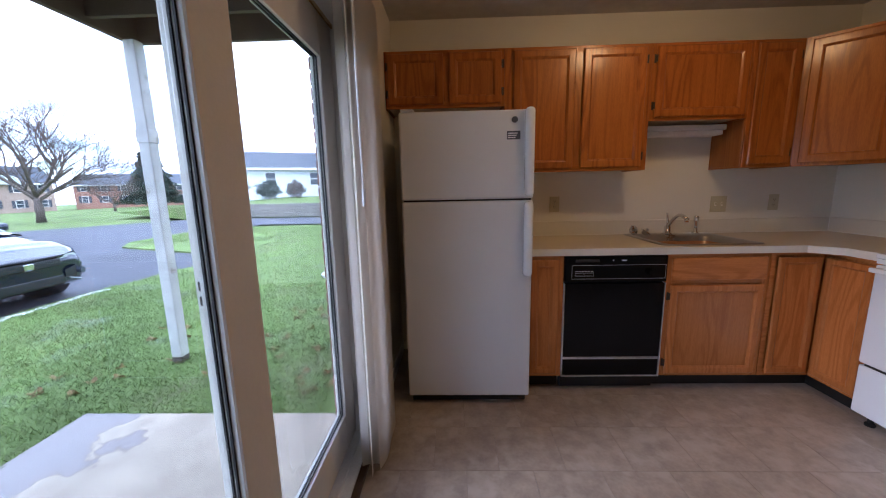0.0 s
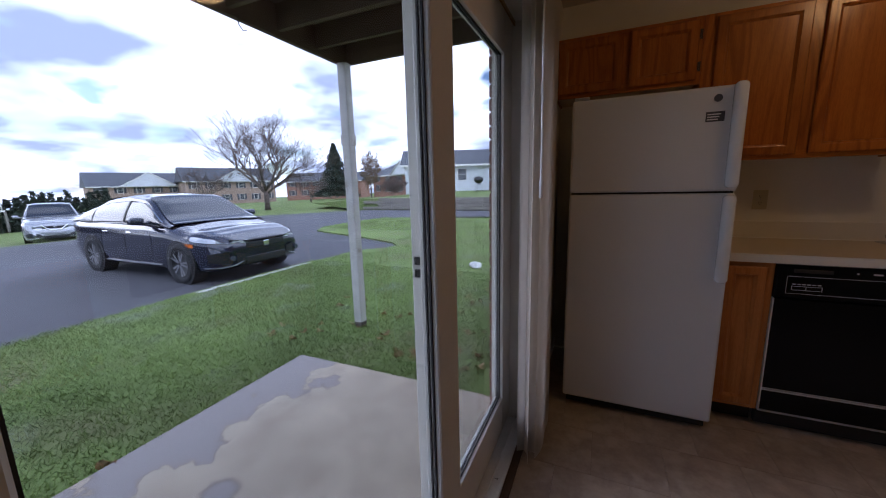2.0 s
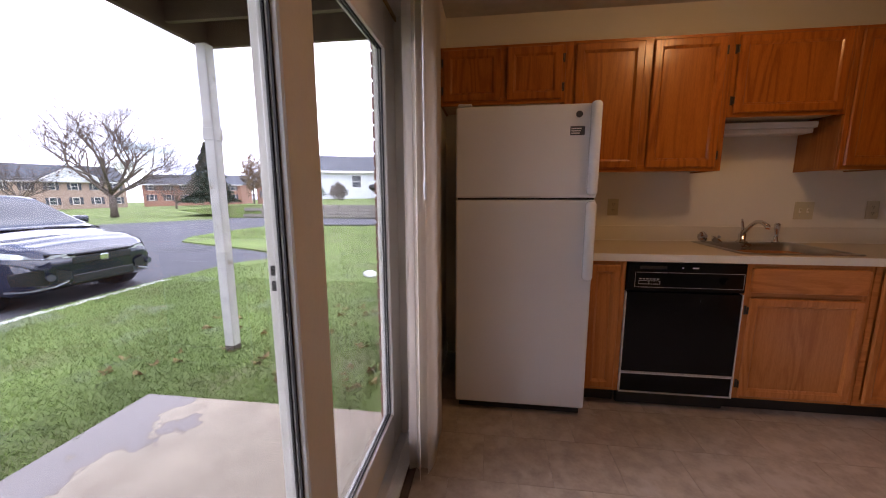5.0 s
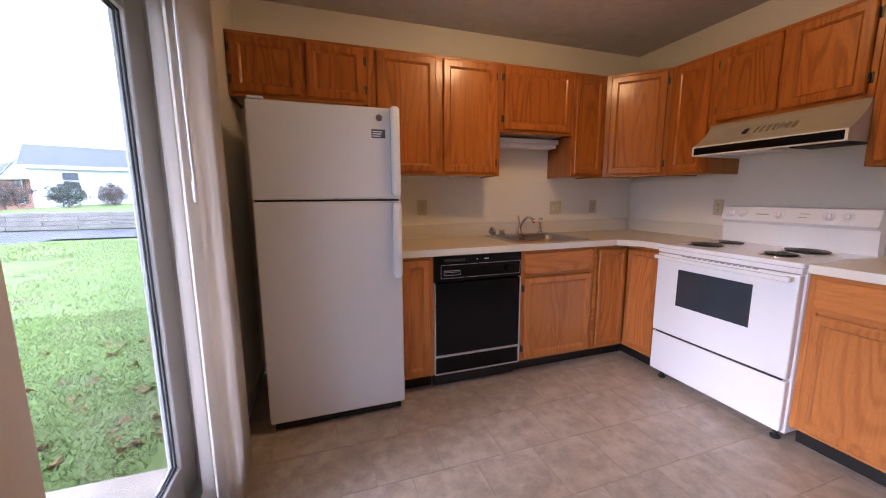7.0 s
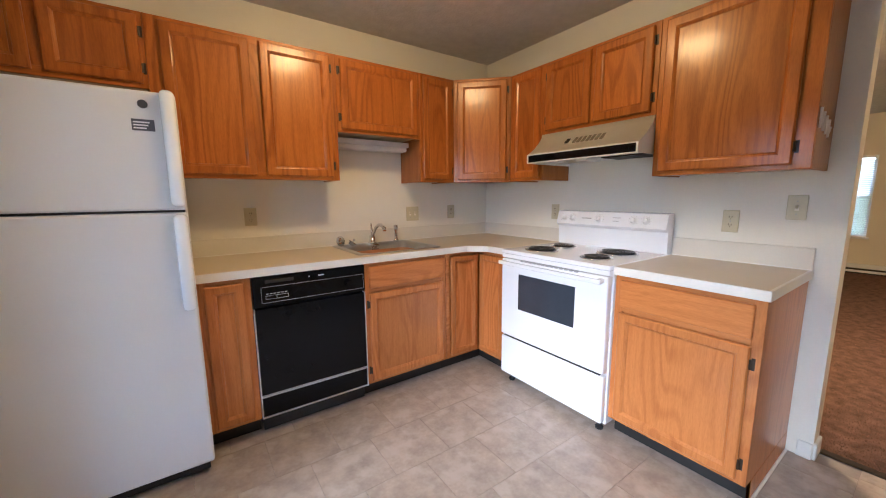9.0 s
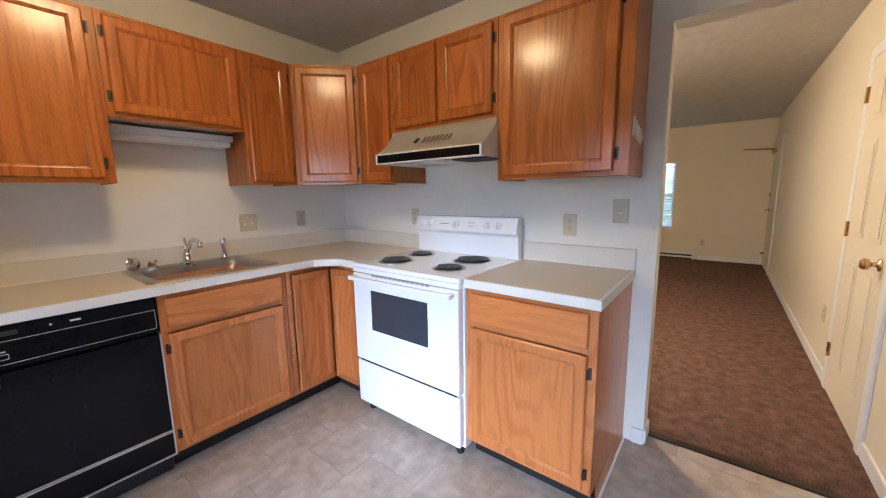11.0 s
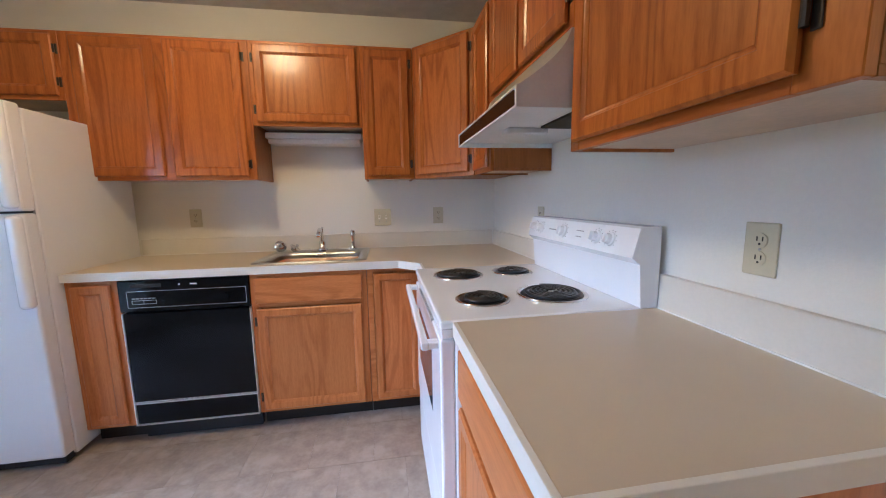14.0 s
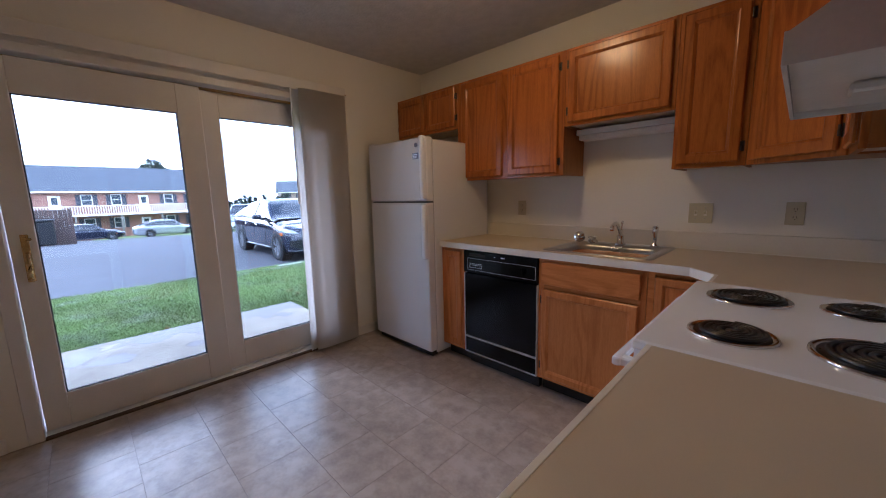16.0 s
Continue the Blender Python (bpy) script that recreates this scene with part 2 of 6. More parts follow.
COIL = mat("black_heating_coil", (0.010, 0.010, 0.010), 0.32, vary=0.1, scale=30)
KICK = mat("black_vinyl_base", (0.012, 0.011, 0.01), 0.45)
DARKGLASS = mat("dark_oven_glass", (0.045, 0.052, 0.065), 0.08)
CHROME = mat("chrome", (0.72, 0.72, 0.72), 0.09, 1.0, vary=0.02, rvar=0.04)
STEEL = mat("brushed_stainless", (0.44, 0.43, 0.41), 0.30, 1.0, vary=0.04, fine=300)
TRIM_SILVER = mat("silver_trim", (0.82, 0.82, 0.82), 0.3, 0.5)
BRASS = mat("aged_brass", (0.55, 0.38, 0.16), 0.25, 1.0, vary=0.1, scale=30)
HINGE = mat("dark_bronze_hinge", (0.06, 0.045, 0.03), 0.4, 0.7)
ALMOND = mat("almond_plastic", (0.57, 0.515, 0.34), 0.4, vary=0.02)
HOOD_TOP = mat("almond_enamel", (0.88, 0.83, 0.72), 0.35, vary=0.03)
HOOD_W = mat("hood_white_enamel", (0.72, 0.72, 0.70), 0.35, vary=0.04, scale=9)
SLOT = mat("dark_slot", (0.02, 0.018, 0.015), 0.7)
STICKER = mat("dark_foil_sticker", (0.10, 0.10, 0.12), 0.35, 0.3)
PRINT = mat("grey_print", (0.30, 0.30, 0.31), 0.5)
GLASS = glass("clear_glass", (0.68, 0.705, 0.70))


def let_light_through(m, share):
    """Mixes a translucent layer into a thin material."""
    n, l = m.node_tree.nodes, m.node_tree.links
    p, out = n["Principled BSDF"], next(q for q in n if q.type == "OUTPUT_MATERIAL")
    tr, mx = n.new("ShaderNodeBsdfTranslucent"), n.new("ShaderNodeMixShader")
    tr.inputs[0].default_value, mx.inputs[0].default_value = (0.85, 0.80, 0.74, 1), share
    l.new(p.outputs[0], mx.inputs[1])
    l.new(tr.outputs[0], mx.inputs[2])
    l.new(mx.outputs[0], out.inputs[0])


let_light_through(VANE, 0.68)
LAMPGLOW = glow("warm_lamp_glass", (1.0, 0.62, 0.235), LAMP_KITCHEN)
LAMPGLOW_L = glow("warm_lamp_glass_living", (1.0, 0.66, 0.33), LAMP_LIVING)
GRASS = mat("lawn_soil_and_grass", (0.15, 0.205, 0.065), 0.95, vary=0.3, scale=0.7, fine=30, bump=0.3, bump_scale=60, dirt=((0.17, 0.17, 0.085), 1.3, 0.5, 0.7), spec=0.1)
BLADE = mat("grass_blade", (0.20, 0.275, 0.085), 0.7, vary=0.3, scale=0.9, fine=9, island=True, spec=0.2, dirt=((0.30, 0.34, 0.24), 1.9, 0.56, 0.68))
ASPHALT = mat("wet_grey_asphalt", (0.066, 0.066, 0.076), 0.8, vary=0.3, scale=0.5, fine=24, bump=0.7, bump_scale=130, dirt=((0.055, 0.056, 0.062), 0.25, 0.5, 0.62))
CONCRETE = mat("worn_concrete", (0.46, 0.385, 0.29), 0.8, vary=0.13, scale=3, fine=120, bump=0.4, bump_scale=180, dirt=((0.37, 0.305, 0.23), 5.0, 0.5, 0.7))


def wet_patio(m):
    """A damp band along the slab's outer side, with a wandering edge, dry islands and one round spot."""
    n, l = m.node_tree.nodes, m.node_tree.links
    p, tc = n["Principled BSDF"], next(q for q in n if q.type == "TEX_COORD")

    def math_node(op, a, b, clamp=False):
        q = n.new("ShaderNodeMath")
        q.operation, q.use_clamp = op, clamp
        for k, v in enumerate((a, b)):
            if isinstance(v, (int, float)):
                q.inputs[k].default_value = v
            else:
                l.new(v, q.inputs[k])
        return q.outputs[0]

    def noise_node(scale, detail):
        q = n.new("ShaderNodeTexNoise")
        q.inputs["Scale"].default_value, q.inputs["Detail"].default_value = scale, detail
        l.new(tc.outputs["Object"], q.inputs["Vector"])
        return q.outputs["Fac"]
    sep = n.new("ShaderNodeSeparateXYZ")
    l.new(tc.outputs["Object"], sep.inputs[0])
    wander = math_node("MULTIPLY", math_node("SUBTRACT", noise_node(2.6, 8), 0.5), 1.5)
    band = math_node("ADD", math_node("MULTIPLY", math_node("ADD", sep.outputs["X"], 1.33), -1.0), wander)
    island = math_node("MULTIPLY", math_node("SUBTRACT", 0.60, noise_node(3.4, 5)), 1.0)
    both = math_node("MINIMUM", band, island)
    d = n.new("ShaderNodeVectorMath")
    d.operation, d.inputs[1].default_value = "DISTANCE", (-1.11, 1.1, -0.106)
    l.new(tc.outputs["Object"], d.inputs[0])
    spot = math_node("ADD", math_node("SUBTRACT", 0.075, d.outputs["Value"]), math_node("MULTIPLY", math_node("SUBTRACT", noise_node(9, 2), 0.5), 0.06))
    wet = math_node("MAXIMUM", both, spot)
    mask = math_node("MULTIPLY", math_node("ADD", wet, 0.006), 80.0, True)
    rim = math_node("SUBTRACT", 1.0, math_node("MULTIPLY", math_node("ABSOLUTE", wet, 0.0), 45.0, True), True)
    old = p.inputs["Base Color"].links[0].from_socket
    mx, mr = n.new("ShaderNodeMix"), n.new("ShaderNodeMix")
    for q, c in ((mx, (0.285, 0.25, 0.23, 1)), (mr, (0.19, 0.155, 0.13, 1))):
        q.data_type = "RGBA"
        q.inputs["B"].default_value = c
    l.new(mask, mx.inputs["Factor"])
    l.new(old, mx.inputs["A"])
    l.new(math_node("MULTIPLY", rim, 0.7), mr.inputs["Factor"])
    l.new(mx.outputs["Result"], mr.inputs["A"])
    l.new(mr.outputs["Result"], p.inputs["Base Color"])
    rough = n.new("ShaderNodeMix")
    rough.inputs["A"].default_value, rough.inputs["B"].default_value = 0.8, 0.52
    l.new(mask, rough.inputs["Factor"])
    l.new(rough.outputs["Result"], p.inputs["Roughness"])


wet_patio(CONCRETE)
PAINT_LINE = mat("white_road_paint", (0.65, 0.65, 0.63), 0.7, vary=0.15, scale=9)
POSTW = mat("weathered_white_paint", (0.62, 0.60, 0.56), 0.6, vary=0.12, scale=9, dirt=((0.30, 0.25, 0.18), 11, 0.62, 0.75))
DECK = mat("brown_deck_underside", (0.10, 0.065, 0.045), 0.8, vary=0.2, scale=6)
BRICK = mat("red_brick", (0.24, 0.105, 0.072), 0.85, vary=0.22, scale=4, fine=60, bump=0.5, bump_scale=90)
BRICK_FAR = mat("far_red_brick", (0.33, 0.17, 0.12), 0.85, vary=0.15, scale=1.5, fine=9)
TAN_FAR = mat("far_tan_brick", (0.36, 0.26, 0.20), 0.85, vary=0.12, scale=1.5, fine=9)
MORTAR = mat("mortar", (0.42, 0.39, 0.35), 0.9, vary=0.1)
SIDING = mat("white_lap_siding", (0.66, 0.68, 0.70), 0.6, vary=0.03)
ROOF = mat("grey_shingle_roof", (0.085, 0.092, 0.105), 0.85, vary=0.14, scale=2, fine=18)
WINDARK = mat("far_window_glass", (0.05, 0.06, 0.075), 0.15)
SHUTTER = mat("dark_shutter", (0.05, 0.055, 0.07), 0.6)
BARK = mat("grey_brown_bark", (0.11, 0.085, 0.07), 0.9, vary=0.25, scale=3)
TWIG = mat("bare_twigs", (0.10, 0.075, 0.062), 0.9, vary=0.2, scale=2)
NEEDLE = mat("dark_conifer_needles", (0.028, 0.042, 0.026), 0.8, vary=0.3, scale=1.5, island=True)
RUSSET = mat("dry_russet_leaves", (0.16, 0.105, 0.055), 0.8, vary=0.3, scale=2, island=True)
TIMBER = mat("grey_landscape_timber", (0.22, 0.20, 0.17), 0.85, vary=0.2, scale=3)
FENCE = mat("brown_fence_board", (0.085, 0.055, 0.045), 0.8, vary=0.2, scale=3)
LEAF = mat("fallen_leaf", (0.30, 0.19, 0.09), 0.8, vary=0.3, scale=20, island=True)
CAR_BLUE = mat("dark_blue_car_paint", (0.009, 0.012, 0.028), 0.10, 0.0, vary=0.03, spec=0.6, rvar=0.02, coat=0.5)
CAR_SILVER = mat("silver_car_paint", (0.42, 0.43, 0.45), 0.25, 0.6, vary=0.04, coat=0.8)
CAR_GLASS = mat("tinted_car_glass", (0.012, 0.017, 0.024), 0.03, vary=0.02, rvar=0.008, spec=0.8)
TYRE = mat("tyre_rubber", (0.015, 0.015, 0.016), 0.8)
RIM = mat("machined_alloy", (0.38, 0.38, 0.40), 0.3, 0.9)
LENS = mat("clear_headlight_lens", (0.55, 0.57, 0.60), 0.1, 0.3)
AMBER = mat("amber_marker_lens", (0.7, 0.16, 0.02), 0.25)
CAR_TRIM = mat("black_car_trim", (0.012, 0.012, 0.013), 0.35)
SMEAR = mat("white_glue_residue", (0.72, 0.66, 0.60), 0.8)

# ---- building helpers ----


def B():
    return bmesh.new()


def box(bm, x0, y0, z0, x1, y1, z1, bev=0.0, seg=1, m=None):
    mm = Matrix.LocRotScale(((x0 + x1) / 2, (y0 + y1) / 2, (z0 + z1) / 2), None, (abs(x1 - x0), abs(y1 - y0), abs(z1 - z0)))
    vs = bmesh.ops.create_cube(bm, size=1, matrix=mm)["verts"]
    if bev:
        es = list({e for v in vs for e in v.link_edges})
        r = bmesh.ops.bevel(bm, geom=es, offset=bev, segments=seg, profile=0.5, affect="EDGES")
        vs = list({v for f in r["faces"] for v in f.verts} | {v for v in vs if v.is_valid})
    if m is not None:
        bmesh.ops.transform(bm, matrix=m, verts=vs)
    return bm


def cyl(bm, p0, p1, r0, r1=None, seg=16, caps=True):
    p0, p1 = Vector(p0), Vector(p1)
    d = p1 - p0
    q = d.to_track_quat("Z", "Y").to_matrix().to_4x4()
    bmesh.ops.create_cone(bm, cap_ends=caps, segments=seg, radius1=r0, radius2=r0 if r1 is None else r1, depth=d.length, matrix=Matrix.Translation((p0 + p1) / 2) @ q)
    return bm


def lathe(bm, prof, seg=24, m=None):
    m = m or Matrix()
    rings = []
    for r, z in prof:
        rings.append([bm.verts.new(m @ Vector((r * math.cos(2 * math.pi * k / seg), r * math.sin(2 * math.pi * k / seg), z))) for k in range(seg)])
    for a, b in zip(rings, rings[1:]):
        for k in range(seg):
            j = (k + 1) % seg
            bm.faces.new((a[k], a[j], b[j], b[k]))
    for ring, flip in ((rings[0], True), (rings[-1], False)):
        bm.faces.new(list(reversed(ring)) if flip else ring)
    return bm


def tube(bm, pts, r, seg=8, r_end=None):
    pts = [Vector(p) for p in pts]
    rings = []
    for i, p in enumerate(pts):
        d = (pts[min(i + 1, len(pts) - 1)] - pts[max(i - 1, 0)]).normalized()
        q = d.to_track_quat("Z", "Y")
        rr = r if r_end is None else r + (r_end - r) * i / (len(pts) - 1)
        rings.append([bm.verts.new(p + q @ Vector((rr * math.cos(2 * math.pi * k / seg), rr * math.sin(2 * math.pi * k / seg), 0))) for k in range(seg)])
    for a, b in zip(rings, rings[1:]):
        for k in range(seg):
            j = (k + 1) % seg
            bm.faces.new((a[k], a[j], b[j], b[k]))
    bm.faces.new(list(reversed(rings[0])))
    bm.faces.new(rings[-1])
    return bm


def prism(bm, poly, z0, z1, m=None):
    """A polygon in x, y, raised from z0 to z1."""
    m = m or Matrix()
    lo, hi = [bm.verts.new(m @ Vector((x, y, z0))) for x, y in poly], [bm.verts.new(m @ Vector((x, y, z1))) for x, y in poly]
    bm.faces.new(list(reversed(lo)))
    bm.faces.new(hi)
    for k in range(len(poly)):
        j = (k + 1) % len(poly)
        bm.faces.new((lo[k], lo[j], hi[j], hi[k]))
    return bm


def finish(bm, name, material, smooth=False):
    bmesh.ops.recalc_face_normals(bm, faces=bm.faces)
    me = bpy.data.meshes.new(name)
    bm.to_mesh(me)
    bm.free()
    me.materials.append(material)
    if smooth:
        for p in me.polygons:
            p.use_smooth = True
    return me


def part(name, bm, material, parent, label="", smooth=False):
    ob = new(name, finish(bm, name, material, smooth))
    ob.parent = parent
    if label:
        tagged(ob, label)
    return ob


def thing(name, m, label, category, group=""):
    ob = new(name)
    ob.empty_display_size = 0.05
    ob.matrix_world = m
    return tagged(ob, label, category, group)


def solid(name, bm, material, label, category, group="", smooth=False, kind=""):
    return tagged(new(name, finish(bm, name, material, smooth)), label, category, group, kind)


def structure(name, bm, material, label, category="structure", smooth=False):
    return solid(name, bm, material, label, category, "", smooth, "structure")


# ---- plan ----
XW, XE, YN, YS, H = 0.153, 3.353, 3.0, -1.7, 2.44
T = 0.117
LX1, LY0, LY1 = 9.55, -0.2, 5.2
OP0, OP1, OPH = -0.18, 0.66, 2.02
DY0, DY1, DH = 0.12, 2.03, 2.05
GROUND = -0.15


def make_rooms():
    wn = B()
    box(wn, XW, YN, 0, XE + T, YN + T, H)
    structure("wall_north", wn, WALL, "cream painted kitchen wall behind the sink", "wall")
    we = B()
    box(we, XE, OP1, 0, XE + T, YN, H)
    box(we, XE, YS, 0, XE + T, OP0, H)
    box(we, XE, OP0, OPH, XE + T, OP1, H)
    structure("wall_east", we, WALL, "cream painted wall with an open doorway to the carpeted room", "wall")
    ww = B()
    box(ww, -0.04, YS, 0, XW, DY0, H)
    box(ww, -0.04, DY1, 0, XW, YN + T, H)
    box(ww, -0.04, DY0, DH, XW, DY1, H)
    structure("wall_west", ww, WALL, "cream painted wall around the sliding glass door", "wall")
    ws = B()
    box(ws, XW, YS - T, 0, XE + T, YS, H)
    structure("wall_south", ws, WALL, "plain cream painted kitchen wall", "wall")
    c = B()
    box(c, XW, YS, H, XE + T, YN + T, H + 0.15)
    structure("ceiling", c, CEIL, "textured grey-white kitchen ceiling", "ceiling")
    f = B()
    box(f, -0.04, YS, -0.12, XE + 0.13, YN, -0.004)
    fl = structure("floor", f, GROUT, "beige stone-look vinyl tile floor", "floor")
    # carpeted room
    f = B()
    box(f, XE + 0.13, LY0, -0.12, LX1, LY1, 0.004)
    cp = structure("carpet_floor", f, CARPET, "brown short-pile carpet of the next room", "carpet")
    rnd = np.random.RandomState(3)
    n = 42000
    x, y = XE + 0.132 + rnd.rand(n) ** 1.7 * 4.0, LY0 + rnd.rand(n) * 1.9
    a, h = rnd.rand(n) * 6.283, 0.006 + rnd.rand(n) * 0.007
    tufts("carpet_pile", x, y, np.full(n, 0.003), a, h, 0.0035, FIBRE, cp, 0.6, rnd)
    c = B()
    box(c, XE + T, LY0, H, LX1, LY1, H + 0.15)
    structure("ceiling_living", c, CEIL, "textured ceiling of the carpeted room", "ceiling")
    w = B()
    box(w, XE + T, LY0 - T, 0, LX1 + T, LY0, H)
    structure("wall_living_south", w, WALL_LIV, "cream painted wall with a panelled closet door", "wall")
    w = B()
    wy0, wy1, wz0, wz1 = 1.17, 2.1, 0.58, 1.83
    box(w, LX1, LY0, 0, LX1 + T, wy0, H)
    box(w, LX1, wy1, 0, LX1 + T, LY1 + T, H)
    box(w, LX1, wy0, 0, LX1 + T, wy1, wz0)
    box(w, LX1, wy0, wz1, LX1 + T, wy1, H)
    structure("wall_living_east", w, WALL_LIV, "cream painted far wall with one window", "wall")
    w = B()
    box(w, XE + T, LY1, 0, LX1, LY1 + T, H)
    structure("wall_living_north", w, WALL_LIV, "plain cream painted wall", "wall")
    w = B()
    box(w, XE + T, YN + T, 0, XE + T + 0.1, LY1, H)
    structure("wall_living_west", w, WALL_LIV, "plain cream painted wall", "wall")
    # base boards
    b = B()
    for x0, y0, x1, y1 in ((XE - 0.012, OP1 + 0.001, XE, 0.715), (XE, OP1 - 0.012, XE + T, OP1), (XE - 0.012, YS, XE, OP0), (XE, OP0, XE + T, OP0 + 0.012),
                           (XW, 2.06, XW + 0.012, YN), (XW, YS, XW + 0.012, 0.05), (XW + 0.012, YS, XE - 0.012, YS + 0.012)):
        box(b, x0, y0, 0.001, x1, y1, 0.083, 0.003)
    structure("baseboard", b, WHITE_TRIM, "white painted baseboard of the kitchen", "baseboard")
    b = B()
    for x0, y0, x1, y1 in ((XE + T + 0.001, LY0, 3.86, LY0 + 0.013), (4.70, LY0, LX1 - 0.95, LY0 + 0.013), (LX1 - 0.013, LY0 + 0.013, LX1, 0.72)):
        box(b, x0, y0, 0.005, x1, y1, 0.09, 0.004)
    structure("baseboard_living", b, WHITE_TRIM, "cream painted baseboard of the carpeted room", "baseboard")
    b = B()
    box(b, XE + 0.095, OP0 + 0.012, -0.003, XE + 0.14, OP1 - 0.012, 0.009, 0.004)
    structure("threshold", b, HINGE, "dark strip where carpet meets vinyl", "threshold")
    return fl


def tufts(name, x, y, z, a, h, w, material, parent, lean, rnd, label=""):
    """Many thin upright blades as one mesh."""
    n = len(x)
    dx, dy = np.cos(a) * w / 2, np.sin(a) * w / 2
    lx, ly = (rnd.rand(n) - 0.5) * 2 * lean * h, (rnd.rand(n) - 0.5) * 2 * lean * h
    v = np.empty((n, 3, 3))
    v[:, 0] = np.stack((x - dx, y - dy, z), 1)
    v[:, 1] = np.stack((x + dx, y + dy, z), 1)
    v[:, 2] = np.stack((x + lx, y + ly, z + h), 1)
    me = bpy.data.meshes.new(name)
    me.from_pydata(v.reshape(-1, 3).tolist(), [], np.arange(3 * n).reshape(-1, 3).tolist())
    me.materials.append(material)
    ob = new(name, me)
    ob.parent = parent
    return tagged(ob, label, kind="stuff")


FLOOR = make_rooms()

# ---- sliding door and blind ----


def sash(parent, y0, y1, x0, x1, z0, z1, gy0, gy1, gz0, gz1):
    """A door leaf: two stiles, two rails, glazing bead and pane."""
    for a, b in ((y0, gy0), (gy1, y1)):
        part("stile", box(B(), x0, a, z0, x1, b, z1, 0.004), VINYL, parent)
    for a, b in ((z0, gz0), (gz1, z1)):
        part("rail", box(B(), x0 + 0.001, gy0, a, x1 - 0.001, gy1, b, 0.003), VINYL, parent)
    xm = (x0 + x1) / 2
    bead = B()
    for xs in (xm - 0.008, xm + 0.0035):
        for a, b, c, d in ((gy0, gy0 + 0.005, gz0, gz1), (gy1 - 0.005, gy1, gz0, gz1), (gy0 + 0.005, gy1 - 0.005, gz0, gz0 + 0.005), (gy0 + 0.005, gy1 - 0.005, gz1 - 0.005, gz1)):
            box(bead, xs, a, c, xs + 0.0045, b, d)
    part("glazing_bead", bead, BLACK, parent, "black rubber glazing gasket")
    pane = part("pane", box(B(), xm - 0.003, gy0, gz0, xm + 0.003, gy1, gz1), GLASS, parent, "clear glass pane")
    pane.visible_shadow = False


def make_sliding_door():
    fr = B()
    box(fr, -0.055, DY0, 0.0, XW + 0.006, DY0 + 0.06, DH, 0.004)
    box(fr, -0.055, DY1 - 0.044, 0.0, XW + 0.006, DY1, DH, 0.004)
    box(fr, -0.055, DY0 + 0.06, 2.003, XW + 0.006, DY1 - 0.044, DH, 0.004)
    d = structure("door_1", fr, VINYL, "white vinyl sliding patio door, closed, with brass handle", "sliding door")
    sill = B()
    box(sill, -0.085, DY0 + 0.06, -0.02, 0.13, DY1 - 0.045, 0.012, 0.003)
    box(sill, 0.072, DY0 + 0.06, 0.012, 0.08, DY1 - 0.045, 0.024)
    box(sill, 0.018, DY0 + 0.06, 0.012, 0.026, DY1 - 0.045, 0.024)
    part("track", sill, TRIM_SILVER, d, "worn metal door track")
    part("track_strip", box(B(), 0.13, DY0 + 0.06, -0.003, XW + 0.012, DY1 - 0.045, 0.01, 0.003), FENCE, d, "dark wooden strip along the sill")
    part("head_track", box(B(), 0.052, DY0 + 0.06, 1.985, 0.058, DY1 - 0.045, 2.003), BRASS, d, "bronze head track")
    sash(d, 0.185, 1.10, 0.06, 0.105, 0.026, 1.99, 0.285, 0.967, 0.212, 1.815)
    sash(d, 1.034, DY1 - 0.045, 0.0, 0.045, 0.026, 2.0, 1.215, 1.838, 0.208, 1.826)
    h = B()
    box(h, 0.106, 0.226, 0.86, 0.112, 0.256, 1.11, 0.003)
    tube(h, [(0.112, 0.241, 0.88), (0.145, 0.241, 0.885), (0.158, 0.243, 0.92), (0.156, 0.243, 0.96), (0.14, 0.241, 1.008), (0.112, 0.241, 0.99)], 0.010, 10)
    cyl(h, (0.110, 0.241, 1.085), (0.13, 0.241, 1.085), 0.012)
    box(h, 0.125, 0.231, 1.078, 0.132, 0.267, 1.092, 0.003)
    part("handle", h, BRASS, d, "aged brass pull handle and thumb latch", smooth=False)
    k = B()
    for z in (1.068, 1.034):
        box(k, 0.010, 1.030, z, 0.026, 1.036, z + 0.022, 0.001)
    part("screen_catch", k, SLOT, d, "small dark catch on the fixed stile")
    return d


